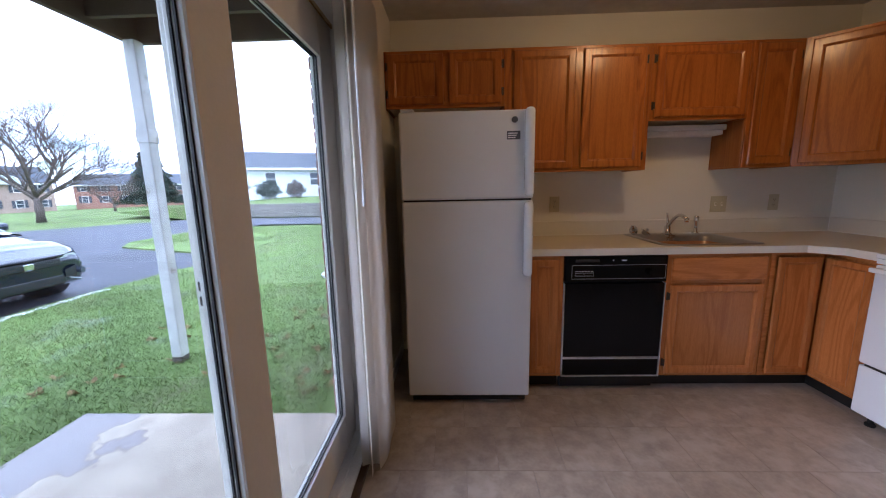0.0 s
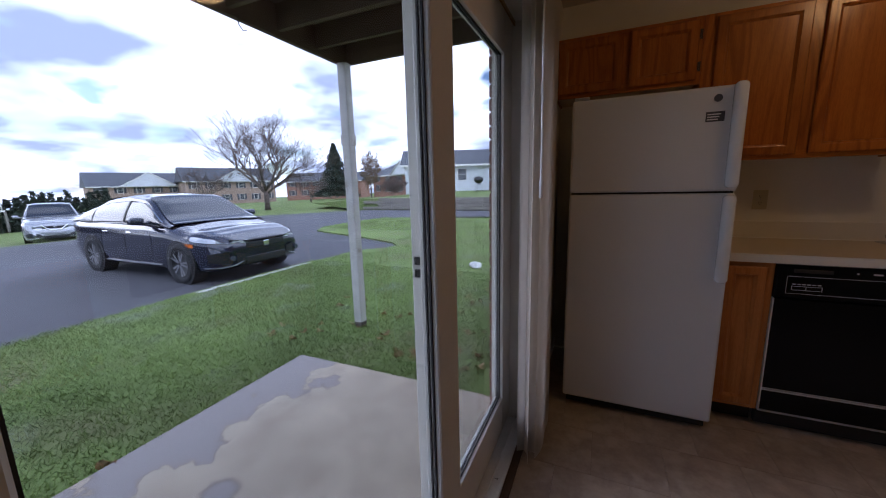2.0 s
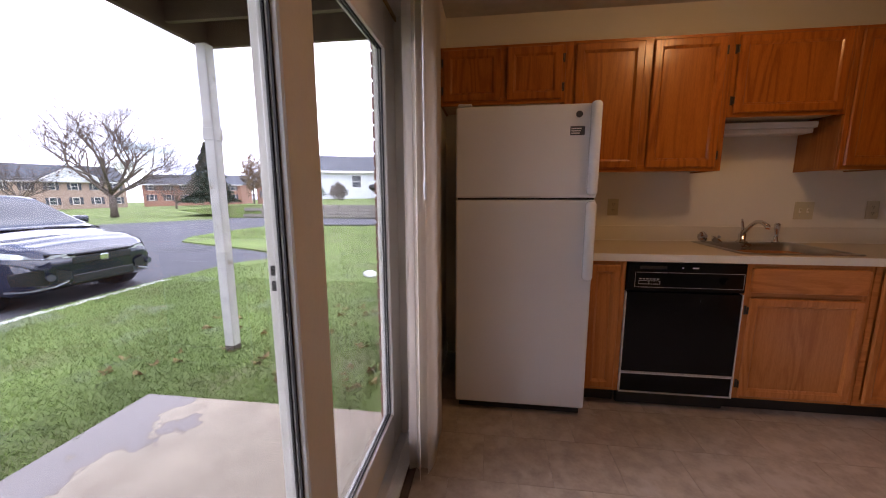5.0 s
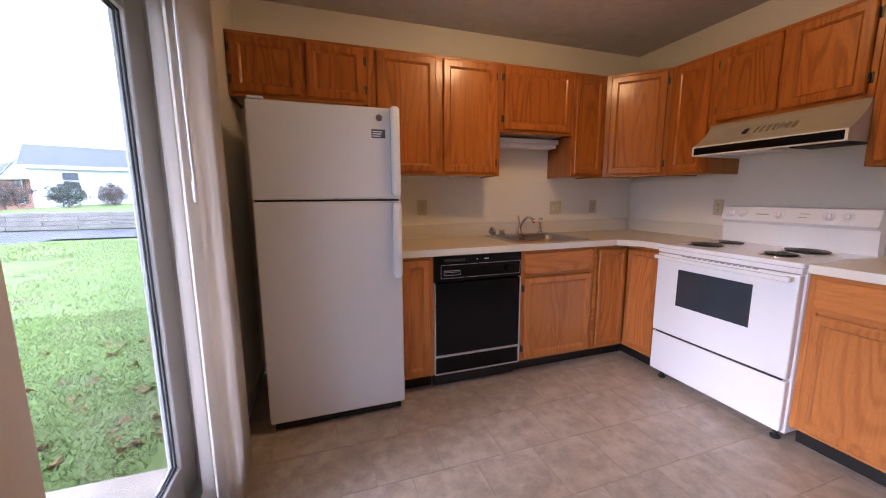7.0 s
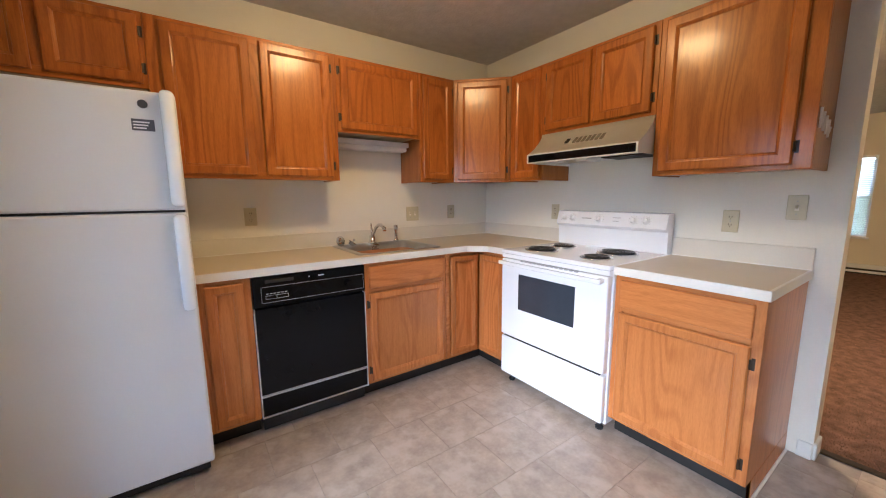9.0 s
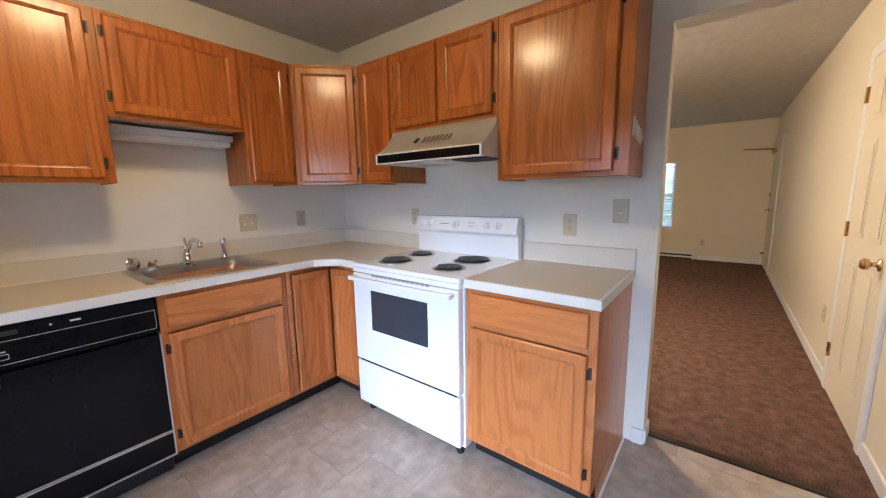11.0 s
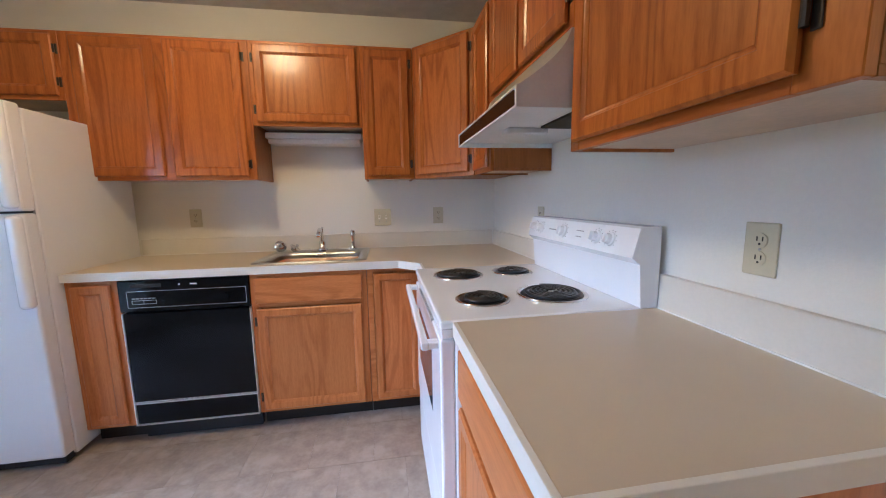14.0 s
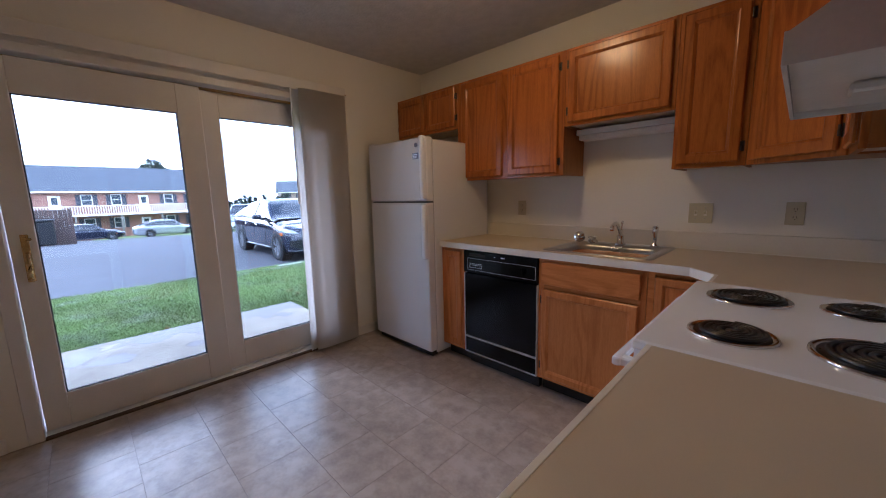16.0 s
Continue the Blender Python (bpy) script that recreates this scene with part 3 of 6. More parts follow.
def make_blind():
    t = thing("vertical_blind", pose(XW, 1.9, 0), "white vertical blind drawn open beside the patio door", "blind")
    rail = B()
    box(rail, 0.0, -1.87, 2.085, 0.045, 0.20, 2.125, 0.004)
    part("headrail", rail, WHITE_TRIM, t)
    part("valance", box(B(), 0.048, -1.88, 2.062, 0.054, 0.21, 2.14, 0.002), VINYL, t)
    part("rail_cap", box(B(), 0.004, 0.20, 2.083, 0.054, 0.215, 2.09), BRASS, t, "thin brass-coloured rail edge")
    rnd = random.Random(5)
    for k in range(13):
        y = -0.20 + k * 0.029
        w, bow = 0.089, 0.010
        bm = B()
        ang = radians(12 + rnd.uniform(-9, 9)) if k else radians(-68)
        cols = []
        for j in range(7):
            u = (j / 6 - 0.5) * w
            v = bow * (1 - (j / 3 - 1) ** 2)
            x, yy = 0.035 + u * math.cos(ang) - v * math.sin(ang), y + u * math.sin(ang) + v * math.cos(ang)
            cols.append([bm.verts.new((x, yy, z)) for z in (0.025 + 0.004 * rnd.random(), 0.7, 1.4, 2.075)])
        for a, b in zip(cols, cols[1:]):
            for i in range(3):
                bm.faces.new((a[i], b[i], b[i + 1], a[i + 1]))
        bmesh.ops.solidify(bm, geom=bm.faces[:], thickness=0.0012)
        part("vane", bm, VANE, t, smooth=True)
    # broad outer vane turned to the room
    bm = B()
    cols = []
    for j in range(15):
        u = j / 14
        cols.append([bm.verts.new((0.100 - 0.022 * (2 * u - 1) ** 2 + 0.006 * math.sin(9 * u), -0.20 + 0.385 * u, z)) for z in (0.03, 0.7, 1.4, 2.07)])
    for a, b in zip(cols, cols[1:]):
        for i in range(3):
            bm.faces.new((a[i], b[i], b[i + 1], a[i + 1]))
    bmesh.ops.solidify(bm, geom=bm.faces[:], thickness=0.0015)
    part("vane", bm, VANE, t, "front vane facing the room", smooth=True)
    w = B()
    tube(w, [(0.085, -0.26, 2.06), (0.088, -0.262, 1.6), (0.09, -0.262, 1.28)], 0.0045, 8)
    cyl(w, (0.09, -0.262, 1.285), (0.09, -0.262, 1.22), 0.008, 0.006, 10)
    part("wand", w, ENAMEL, t, "white plastic tilt wand")


make_sliding_door()
make_blind()

# ---- kitchen cabinets ----


def door_front(parent, x0, x1, z0, z1, y, m, mh, hinge=None, fat=0.055):
    """Frame-and-panel door, lying with its back on the plane y, facing -y."""
    th = 0.019
    fr = B()
    outer = [(x0, z0), (x1, z0), (x1, z1), (x0, z1)]
    inner = [(x0 + fat, z0 + fat), (x1 - fat, z0 + fat), (x1 - fat, z1 - fat), (x0 + fat, z1 - fat)]
    e = 0.006

    def ring(poly, yy, g):
        cx, cz = (x0 + x1) / 2, (z0 + z1) / 2
        return [fr.verts.new((px + (g if px < cx else -g), yy, pz + (g if pz < cz else -g))) for px, pz in poly]
    rs = [ring(outer, y, 0.006), ring(outer, y - 0.005, 0.006), ring(outer, y - 0.006, 0), ring(outer, y - th + e, 0), ring(outer, y - th, e), ring(inner, y - th, -0.013),
          ring(inner, y - th + 0.003, -0.011), ring(inner, y - th + 0.004, -0.008), ring(inner, y - th + 0.009, -0.001), ring(inner, y - 0.005, 0)]
    for a, b in zip(rs, rs[1:]):
        for k in range(4):
            j = (k + 1) % 4
            fr.faces.new((a[k], a[j], b[j], b[k]))
    d = part("door", fr, m, parent)
    pn = B()
    box(pn, x0 + fat, y - 0.0085, z0 + fat, x1 - fat, y - 0.003, z1 - fat)
    part("panel", pn, m, d)
    if hinge:
        hx = x0 - 0.004 if hinge == "l" else x1 + 0.004
        s = -1 if hinge == "l" else 1
        for hz in (z0 + 0.07, z1 - 0.07):
            hb = B()
            box(hb, hx, y - 0.003, hz - 0.025, hx + s * 0.012, y, hz + 0.025, 0.001)
            cyl(hb, (hx - s * 0.001, y - 0.010, hz - 0.02), (hx - s * 0.001, y - 0.010, hz + 0.02), 0.005, seg=8)
            part("hinge", hb, HINGE, d, "dark bronze hinge")
    return d


def upper(m, w, h, depth, doors, label, below=0.0):
    """Wall cabinet; back on local y = 0, front at -depth. doors: (x0, x1, hinge side)."""
    t = thing("wall_cabinet", m, label, "cabinet", "oak wall cabinets")
    b = B()
    box(b, 0.0, -depth + 0.019, 0.012, w, -0.001, h, 0.001)
    part("body", b, OAK_SIDE, t)
    for x in (0.0, w - 0.013):
        part("side_rim", box(B(), x + 0.0003, -depth + 0.0193, 0.0, x + 0.0127, -0.001, 0.0118), OAK_SIDE, t)
    part("underside", box(B(), 0.0135, -depth + 0.0195, 0.008, w - 0.0135, -0.0015, 0.0116), BIRCH, t, "pale unvarnished underside")
    f = B()
    fr = max(0.038, doors[0][0] + 0.012)
    fr2 = max(0.038, w - doors[-1][1] + 0.012)
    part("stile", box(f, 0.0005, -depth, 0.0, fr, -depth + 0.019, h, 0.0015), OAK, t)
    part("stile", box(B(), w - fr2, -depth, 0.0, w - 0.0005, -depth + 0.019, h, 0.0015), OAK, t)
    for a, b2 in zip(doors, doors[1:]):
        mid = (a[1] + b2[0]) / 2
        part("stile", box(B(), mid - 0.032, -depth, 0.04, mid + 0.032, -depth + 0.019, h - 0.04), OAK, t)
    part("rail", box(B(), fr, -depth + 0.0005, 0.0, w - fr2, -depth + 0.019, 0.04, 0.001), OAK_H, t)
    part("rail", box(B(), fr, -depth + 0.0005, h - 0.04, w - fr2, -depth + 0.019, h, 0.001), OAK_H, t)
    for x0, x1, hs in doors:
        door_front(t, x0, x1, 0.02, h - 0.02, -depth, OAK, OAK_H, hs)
    return t


def make_uppers():
    D = 0.305
    n = lambda x, z: pose(x, YN, z)
    e = lambda y, z: pose(XE, y, z, 0, 0, -90)
    upper(n(XW + 0.002, 1.79), 0.76, 0.344, D, [(0.02, 0.375, "l"), (0.41, 0.74, "r")], "short oak wall cabinet with two doors above the refrigerator")
    upper(n(0.915, 1.372), 0.914, 0.762, D, [(0.055, 0.44, None), (0.49, 0.875, "r")], "tall oak wall cabinet with two panelled doors")
    upper(n(1.829, 1.676), 0.609, 0.458, D, [(0.025, 0.585, "l")], "short oak wall cabinet with one wide door above the sink")
    upper(n(2.438, 1.372), 0.304, 0.762, D, [(0.02, 0.278, "r")], "narrow oak wall cabinet beside the corner")
    upper(e(2.389, 1.372), 0.303, 0.762, D, [(0.025, 0.283, None)], "narrow oak wall cabinet between corner and range hood")
    upper(e(2.086, 1.676), 0.737, 0.458, D, [(0.03, 0.355, "l"), (0.385, 0.710, "r")], "short oak wall cabinet with two doors above the range hood")
    end = upper(e(1.348, 1.362), 0.603, 0.772, D, [(0.03, 0.545, "r")], "wide oak wall cabinet with glue marks on its side")
    z = B()
    for k in range(4):
        y = -0.275 + k * 0.052
        tube(z, [(0.6045, y, 0.235 - 0.010 * k), (0.6045, y + 0.002, 0.20 - 0.010 * k), (0.6045, y + 0.006, 0.158 - 0.008 * k)], 0.007, 6, 0.0055)
        tube(z, [(0.6045, y + 0.006, 0.165 - 0.008 * k), (0.6045, y + 0.028, 0.185 - 0.008 * k), (0.6045, y + 0.050, 0.215 - 0.012 * k)], 0.0045, 6)
    part("glue_mark", z, SMEAR, end, "white zigzag of dried glue")
    # diagonal corner unit
    t = thing("corner_wall_cabinet", pose(XE, YN, 1.372), "oak corner wall cabinet with a diagonal panelled door", "cabinet", "oak wall cabinets")
    a, h = 0.609, 0.762
    p = [(-0.001, -0.001), (-a, -0.001), (-a, -D + 0.01), (-D + 0.01, -a), (-0.001, -a)]
    part("body", prism(B(), p, 0.012, h), OAK_SIDE, t)
    L = math.hypot(a - D, a - D)
    mm = Matrix.Translation((-a, -D, 0)) @ pose(0, 0, 0, 0, 0, -45)
    f = B()
    box(f, 0.003, -0.004, 0, 0.04, 0.010, h, 0.001)
    box(f, L - 0.04, -0.004, 0, L - 0.003, 0.010, h, 0.001)
    box(f, 0.04, -0.0035, 0, L - 0.04, 0.010, 0.04)
    box(f, 0.04, -0.0035, h - 0.04, L - 0.04, 0.010, h)
    fo = part("face_frame", f, OAK, t)
    fo.matrix_local = mm
    d = door_front(t, 0.03, L - 0.03, 0.02, h - 0.02, -0.004, OAK, OAK_H, "r")
    d.matrix_local = mm


def base(m, w, doors, label, drawer=None, side=True, group="oak base cabinets"):
    t = thing("base_cabinet", m, label, "cabinet", group)
    D = 0.61
    b = B()
    box(b, 0, -D + 0.019, 0.10, w, -0.001, 0.876)
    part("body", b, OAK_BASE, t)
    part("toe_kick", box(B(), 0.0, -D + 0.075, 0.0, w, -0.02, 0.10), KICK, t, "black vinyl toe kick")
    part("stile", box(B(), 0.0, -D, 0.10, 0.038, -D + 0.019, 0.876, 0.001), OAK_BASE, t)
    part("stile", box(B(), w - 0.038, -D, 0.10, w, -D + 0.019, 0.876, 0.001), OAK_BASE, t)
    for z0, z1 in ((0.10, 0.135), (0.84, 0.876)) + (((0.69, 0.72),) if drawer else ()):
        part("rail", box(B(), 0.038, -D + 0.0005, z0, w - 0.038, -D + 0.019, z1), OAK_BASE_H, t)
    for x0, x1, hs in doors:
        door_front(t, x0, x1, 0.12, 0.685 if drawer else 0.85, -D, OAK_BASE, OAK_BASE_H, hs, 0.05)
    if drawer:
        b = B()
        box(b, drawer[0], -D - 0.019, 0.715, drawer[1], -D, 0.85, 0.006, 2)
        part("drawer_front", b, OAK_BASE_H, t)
    return t


def make_bases():
    n = lambda x: pose(x, YN, 0)
    e = lambda y: pose(XE, y, 0, 0, 0, -90)
    base(n(1.008), 0.228, [(0.03, 0.198, None)], "narrow oak base cabinet between refrigerator and dishwasher")
    base(n(1.842), 0.596, [(0.025, 0.565, "l")], "oak sink base cabinet with one door and a false drawer front", (0.025, 0.57))
    end = base(e(1.336), 0.582, [(0.03, 0.55, "r")], "oak base cabinet with one drawer and one door", (0.03, 0.55))
    part("end_panel", box(B(), 0.5705, -0.535, 0.0, 0.583, -0.002, 0.1005), OAK_BASE, end)
    part("floor_bead", box(B(), 0.583, -0.53, 0.0, 0.594, -0.012, 0.013, 0.004), CAULK, end, "white bead along the floor")
    t = thing("corner_base_cabinet", pose(XE, YN, 0), "oak corner base cabinet with two narrow square-set doors", "cabinet", "oak base cabinets")
    a, D = 0.912, 0.61
    p = [(-0.001, -0.001), (-a, -0.001), (-a, -D + 0.019), (-D + 0.019, -D + 0.019), (-D + 0.019, -a), (-0.001, -a)]
    part("body", prism(B(), p, 0.10, 0.876), OAK_BASE, t)
    q = [(-0.02, -0.02), (-a, -0.02), (-a, -D + 0.075), (-D + 0.075, -D + 0.075), (-D + 0.075, -a), (-0.02, -a)]
    part("toe_kick", prism(B(), q, 0.0, 0.10), KICK, t, "black vinyl toe kick")
    f = B()
    for z0, z1 in ((0.10, 0.135), (0.855, 0.876)):
        box(f, -a, -D, z0, -D, -D + 0.019, z1)
        box(f, -D, -a, z0, -D + 0.019, -D, z1)
    box(f, -a, -D, 0.135, -a + 0.03, -D + 0.019, 0.855)
    box(f, -D, -a, 0.135, -D + 0.019, -a + 0.03, 0.855)
    part("face_frame", f, OAK_BASE_H, t)
    door_front(t, -a + 0.035, -D - 0.022, 0.12, 0.845, -D, OAK_BASE, OAK_BASE_H, None, 0.045)
    d = door_front(t, 0.022 , a - D - 0.035, 0.12, 0.845, 0, OAK_BASE, OAK_BASE_H, None, 0.045)
    d.matrix_local = Matrix.Translation((-D, -D, 0)) @ pose(0, 0, 0, 0, 0, -90)


SX0, SX1, SY0, SY1 = 1.83, 2.44, 2.43, 2.955


def make_counters():
    t = tagged(new("worktop"), "L-shaped beige laminate worktop with daylit pale edge and low splash", "worktop")
    F = YN - 0.635
    FX = XE - 0.635
    c = 0.10
    g = 0.012
    for poly in ([(1.008, F + g), (SX0 + 0.02, F + g), (SX0 + 0.02, YN), (1.008, YN)],
                 [(SX0 + 0.02, F + g), (SX1 - 0.02, F + g), (SX1 - 0.02, SY0 + 0.02), (SX0 + 0.02, SY0 + 0.02)],
                 [(SX0 + 0.02, SY1 - 0.02), (SX1 - 0.02, SY1 - 0.02), (SX1 - 0.02, YN), (SX0 + 0.02, YN)],
                 [(SX1 - 0.02, F + g), (FX - c, F + g), (FX + g, F - c), (FX + g, 2.088), (XE, 2.088), (XE, YN), (SX1 - 0.02, YN)]):
        part("top", prism(B(), poly, 0.877, 0.914), LAM, t)
    ed = B()
    tk = 0.012
    prism(ed, [(1.008, F), (FX - c - 0.005, F), (FX - c, F + tk), (1.008, F + tk)], 0.874, 0.9145)
    prism(ed, [(FX - c - 0.005, F), (FX, F - c - 0.005 + 0.0), (FX + tk, F - c), (FX - c, F + tk)], 0.874, 0.9145)
    prism(ed, [(FX, F - c - 0.005), (FX, 2.088), (FX + tk, 2.088), (FX + tk, F - c)], 0.874, 0.9145)
    part("edge", ed, LAM_EDGE_LIT, t, "laminate front edge, daylight in its pale colour")
    sp = B()
    box(sp, 1.008, YN - 0.02, 0.914, XE - 0.02, YN - 0.0005, 1.016, 0.002)
    box(sp, XE - 0.02, 2.088, 0.914, XE - 0.0005, YN - 0.0005, 1.016, 0.002)
    part("splash", sp, LAM_SPLASH, t, "low cream laminate backsplash")
    ck = B()
    box(ck, 1.008, YN - 0.024, 0.9135, XE - 0.024, YN - 0.0195, 0.918)
    box(ck, XE - 0.024, 2.088, 0.9135, XE - 0.0195, YN - 0.024, 0.918)
    box(ck, XE - 0.023, YN - 0.023, 0.916, XE - 0.0195, YN - 0.0195, 1.016)
    part("caulk", ck, CAULK, t, "bead of white caulk")
    t = tagged(new("worktop"), "short beige laminate worktop beside the range with low splash", "worktop")
    y0, y1 = 0.742, 1.336
    part("top", box(B(), FX + tk, y0 + tk, 0.877, XE, y1, 0.914), LAM, t)
    ed = B()
    box(ed, FX, y0, 0.874, FX + tk, y1, 0.9145, 0.001)
    box(ed, FX + tk, y0, 0.874, XE, y0 + tk, 0.9145, 0.001)
    part("edge", ed, LAM_EDGE_LIT, t, "laminate front edge, daylight in its pale colour")
    part("splash", box(B(), XE - 0.02, y0 + 0.002, 0.914, XE - 0.0005, y1, 1.016, 0.002), LAM_SPLASH, t, "low cream laminate backsplash")
    part("caulk", box(B(), XE - 0.024, y0 + 0.004, 0.9135, XE - 0.0195, y1, 0.918), CAULK, t, "bead of white caulk")


make_uppers()
make_bases()
make_counters()

# ---- kitchen appliances and fittings ----


def make_fridge():
    t = thing("refrigerator", pose(0.298, 2.243, 0), "white pebbled top-freezer refrigerator with moulded handles", "refrigerator")
    w = 0.715
    part("body", box(B(), 0.004, 0.075, 0.03, w - 0.004, 0.72, 1.665, 0.006, 2), FRIDGE_W, t)
    for z0, z1 in ((1.219, 1.680), (0.055, 1.209)):
        part("door", box(B(), 0, 0, z0, w, 0.068, z1, 0.012, 3), FRIDGE_W, t)
    part("seal", box(B(), 0.008, 0.02, 1.2095, w - 0.008, 0.06, 1.2185), BLACK, t, "dark gap between the doors")
    g = B()
    box(g, 0.012, 0.066, 0.06, w - 0.012, 0.076, 1.672)
    part("gasket", g, PRINT, t)
    for z0, z1, cap in ((1.232, 1.687, 1.67), (0.79, 1.202, 0.80)):
        h = B()
        box(h, w - 0.052, -0.036, z0, w - 0.002, 0.014, z1, 0.020, 5)
        part("handle", h, ENAMEL, t, "smooth white moulded handle", smooth=True)
    e = B()
    cyl(e, (w - 0.105, 0.002, 1.628), (w - 0.105, -0.004, 1.628), 0.016, seg=24)
    part("badge", e, STICKER, t, "round grey maker's badge")
    e = B()
    box(e, w - 0.145, -0.002, 1.528, w - 0.075, 0.002, 1.571)
    part("sticker", e, STICKER, t, "small grey energy sticker")
    e = B()
    for k in range(3):
        box(e, w - 0.14, -0.003, 1.535 + 0.011 * k, w - 0.10 + 0.005 * k, -0.0019, 1.540 + 0.011 * k)
    part("sticker_print", e, TRIM_SILVER, t)
    part("grille", box(B(), 0.02, 0.03, 0.012, w - 0.02, 0.08, 0.052), BLACK, t, "black kick grille")
    part("hinge", box(B(), 0.01, 0.0, 1.681, 0.08, 0.09, 1.694, 0.004), FRIDGE_W, t)
    for x in (0.06, w - 0.06):
        for y in (0.10, 0.66):
            part("foot", cyl(B(), (x, y, 0.0), (x, y, 0.03), 0.018), BLACK, t)


def make_dishwasher():
    t = thing("dishwasher", pose(1.2385, 2.382, 0), "black built-in dishwasher with silver trim lines", "dishwasher")
    w = 0.601
    part("body", box(B(), 0.005, 0.03, 0.10, w - 0.005, 0.58, 0.868), BLACK, t)
    part("door", box(B(), 0.006, 0.0, 0.225, w - 0.006, 0.035, 0.70, 0.003), BLACK_GLOSS, t, "glossy black door panel")
    part("control_panel", box(B(), 0.002, -0.008, 0.71, w - 0.002, 0.035, 0.868, 0.004), BLACK_GLOSS, t)
    part("lower_panel", box(B(), 0.006, 0.004, 0.105, w - 0.006, 0.035, 0.215, 0.003), BLACK_GLOSS, t)
    part("toe_panel", box(B(), 0.01, 0.055, 0.003, w - 0.01, 0.09, 0.10), BLACK, t)
    tr = B()
    box(tr, 0.001, -0.003, 0.10, 0.0055, 0.03, 0.70)
    box(tr, w - 0.0055, -0.003, 0.10, w - 0.001, 0.03, 0.70)
    box(tr, 0.006, -0.004, 0.217, w - 0.006, 0.01, 0.2205)
    box(tr, 0.006, -0.003, 0.100, w - 0.006, 0.01, 0.1035)
    box(tr, 0.006, -0.003, 0.228, w - 0.006, 0.004, 0.2305)
    part("trim", tr, TRIM_SILVER, t, "thin silver edge trim")
    p = B()
    for a, b, c, d in ((0.04, 0.73, w - 0.012, 0.7315), (0.04, 0.813, w - 0.012, 0.8145)):
        box(p, a, -0.0092, b, c, -0.0078, d)
    for x in (0.04, w - 0.0135):
        box(p, x, -0.0092, 0.73, x + 0.0015, -0.0078, 0.8145)
    for z in (0.748, 0.766):
        box(p, 0.06, -0.0092, z, 0.17, -0.0078, z + 0.0015)
    for x in (0.06, 0.112, 0.1685):
        box(p, x, -0.0092, 0.748, x + 0.0015, -0.0078, 0.7675)
    for k in range(6):
        box(p, 0.062 + 0.018 * k, -0.0092, 0.775, 0.074 + 0.018 * k, -0.0078, 0.779)
    part("panel_print", p, TRIM_SILVER, t, "fine silver panel markings")
    part("latch", box(B(), 0.06, -0.012, 0.832, 0.20, -0.006, 0.85, 0.003), SLOT, t, "recessed latch grip")
    k = B()
    cyl(k, (w - 0.105, -0.008, 0.772), (w - 0.105, -0.034, 0.772), 0.020, 0.016, 20)
    part("knob", k, BLACK_GLOSS, t, "round black timer knob")
    k = B()
    cyl(k, (0.28, -0.008, 0.842), (0.28, -0.011, 0.842), 0.004, seg=10)
    part("indicator", k, TRIM_SILVER, t)
    k = B()
    box(k, 0.33, -0.0095, 0.838, 0.36, -0.0079, 0.845)
    part("indicator", k, TRIM_SILVER, t)


def coil(parent, x, y, z, r):
    """A burner: chrome ring, shade-dark bowl and a thick spiral element on it."""
    m = Matrix.Translation((x, y, 0))
    ring = lathe(B(), [(r + 0.019, z + 0.0005), (r + 0.018, z + 0.005), (r + 0.013, z + 0.007), (r + 0.005, z + 0.003), (r + 0.003, z + 0.0005)], 36, m)
    p = part("drip_pan", ring, CHROME, parent, "chrome drip pan ring", smooth=True)
    # the bowl's near-black colour holds the shade under the coil
    part("bowl", lathe(B(), [(r + 0.005, z + 0.003), (r, z - 0.004), (r * 0.4, z - 0.012), (0.008, z - 0.014)], 32, m), PAN_SHADE, p, "dark pan bowl, shade put into its colour", smooth=True)
    c = B()
    turns, n = (5.5 if r > 0.085 else 4.5), 170
    pts = []
    for k in range(n + 1):
        u = k / n
        a = u * turns * 2 * math.pi
        rr = 0.014 + (r - 0.016) * u
        pts.append((x + rr * math.cos(a), y + rr * math.sin(a), z + 0.009))
    tube(c, pts, 0.0058, 6)
    part("coil", c, COIL, p, "black coiled heating element", smooth=True)
    part("cap", lathe(B(), [(0.002, z + 0.012), (0.011, z + 0.011), (0.012, z + 0.004)], 16, m), STEEL, p)


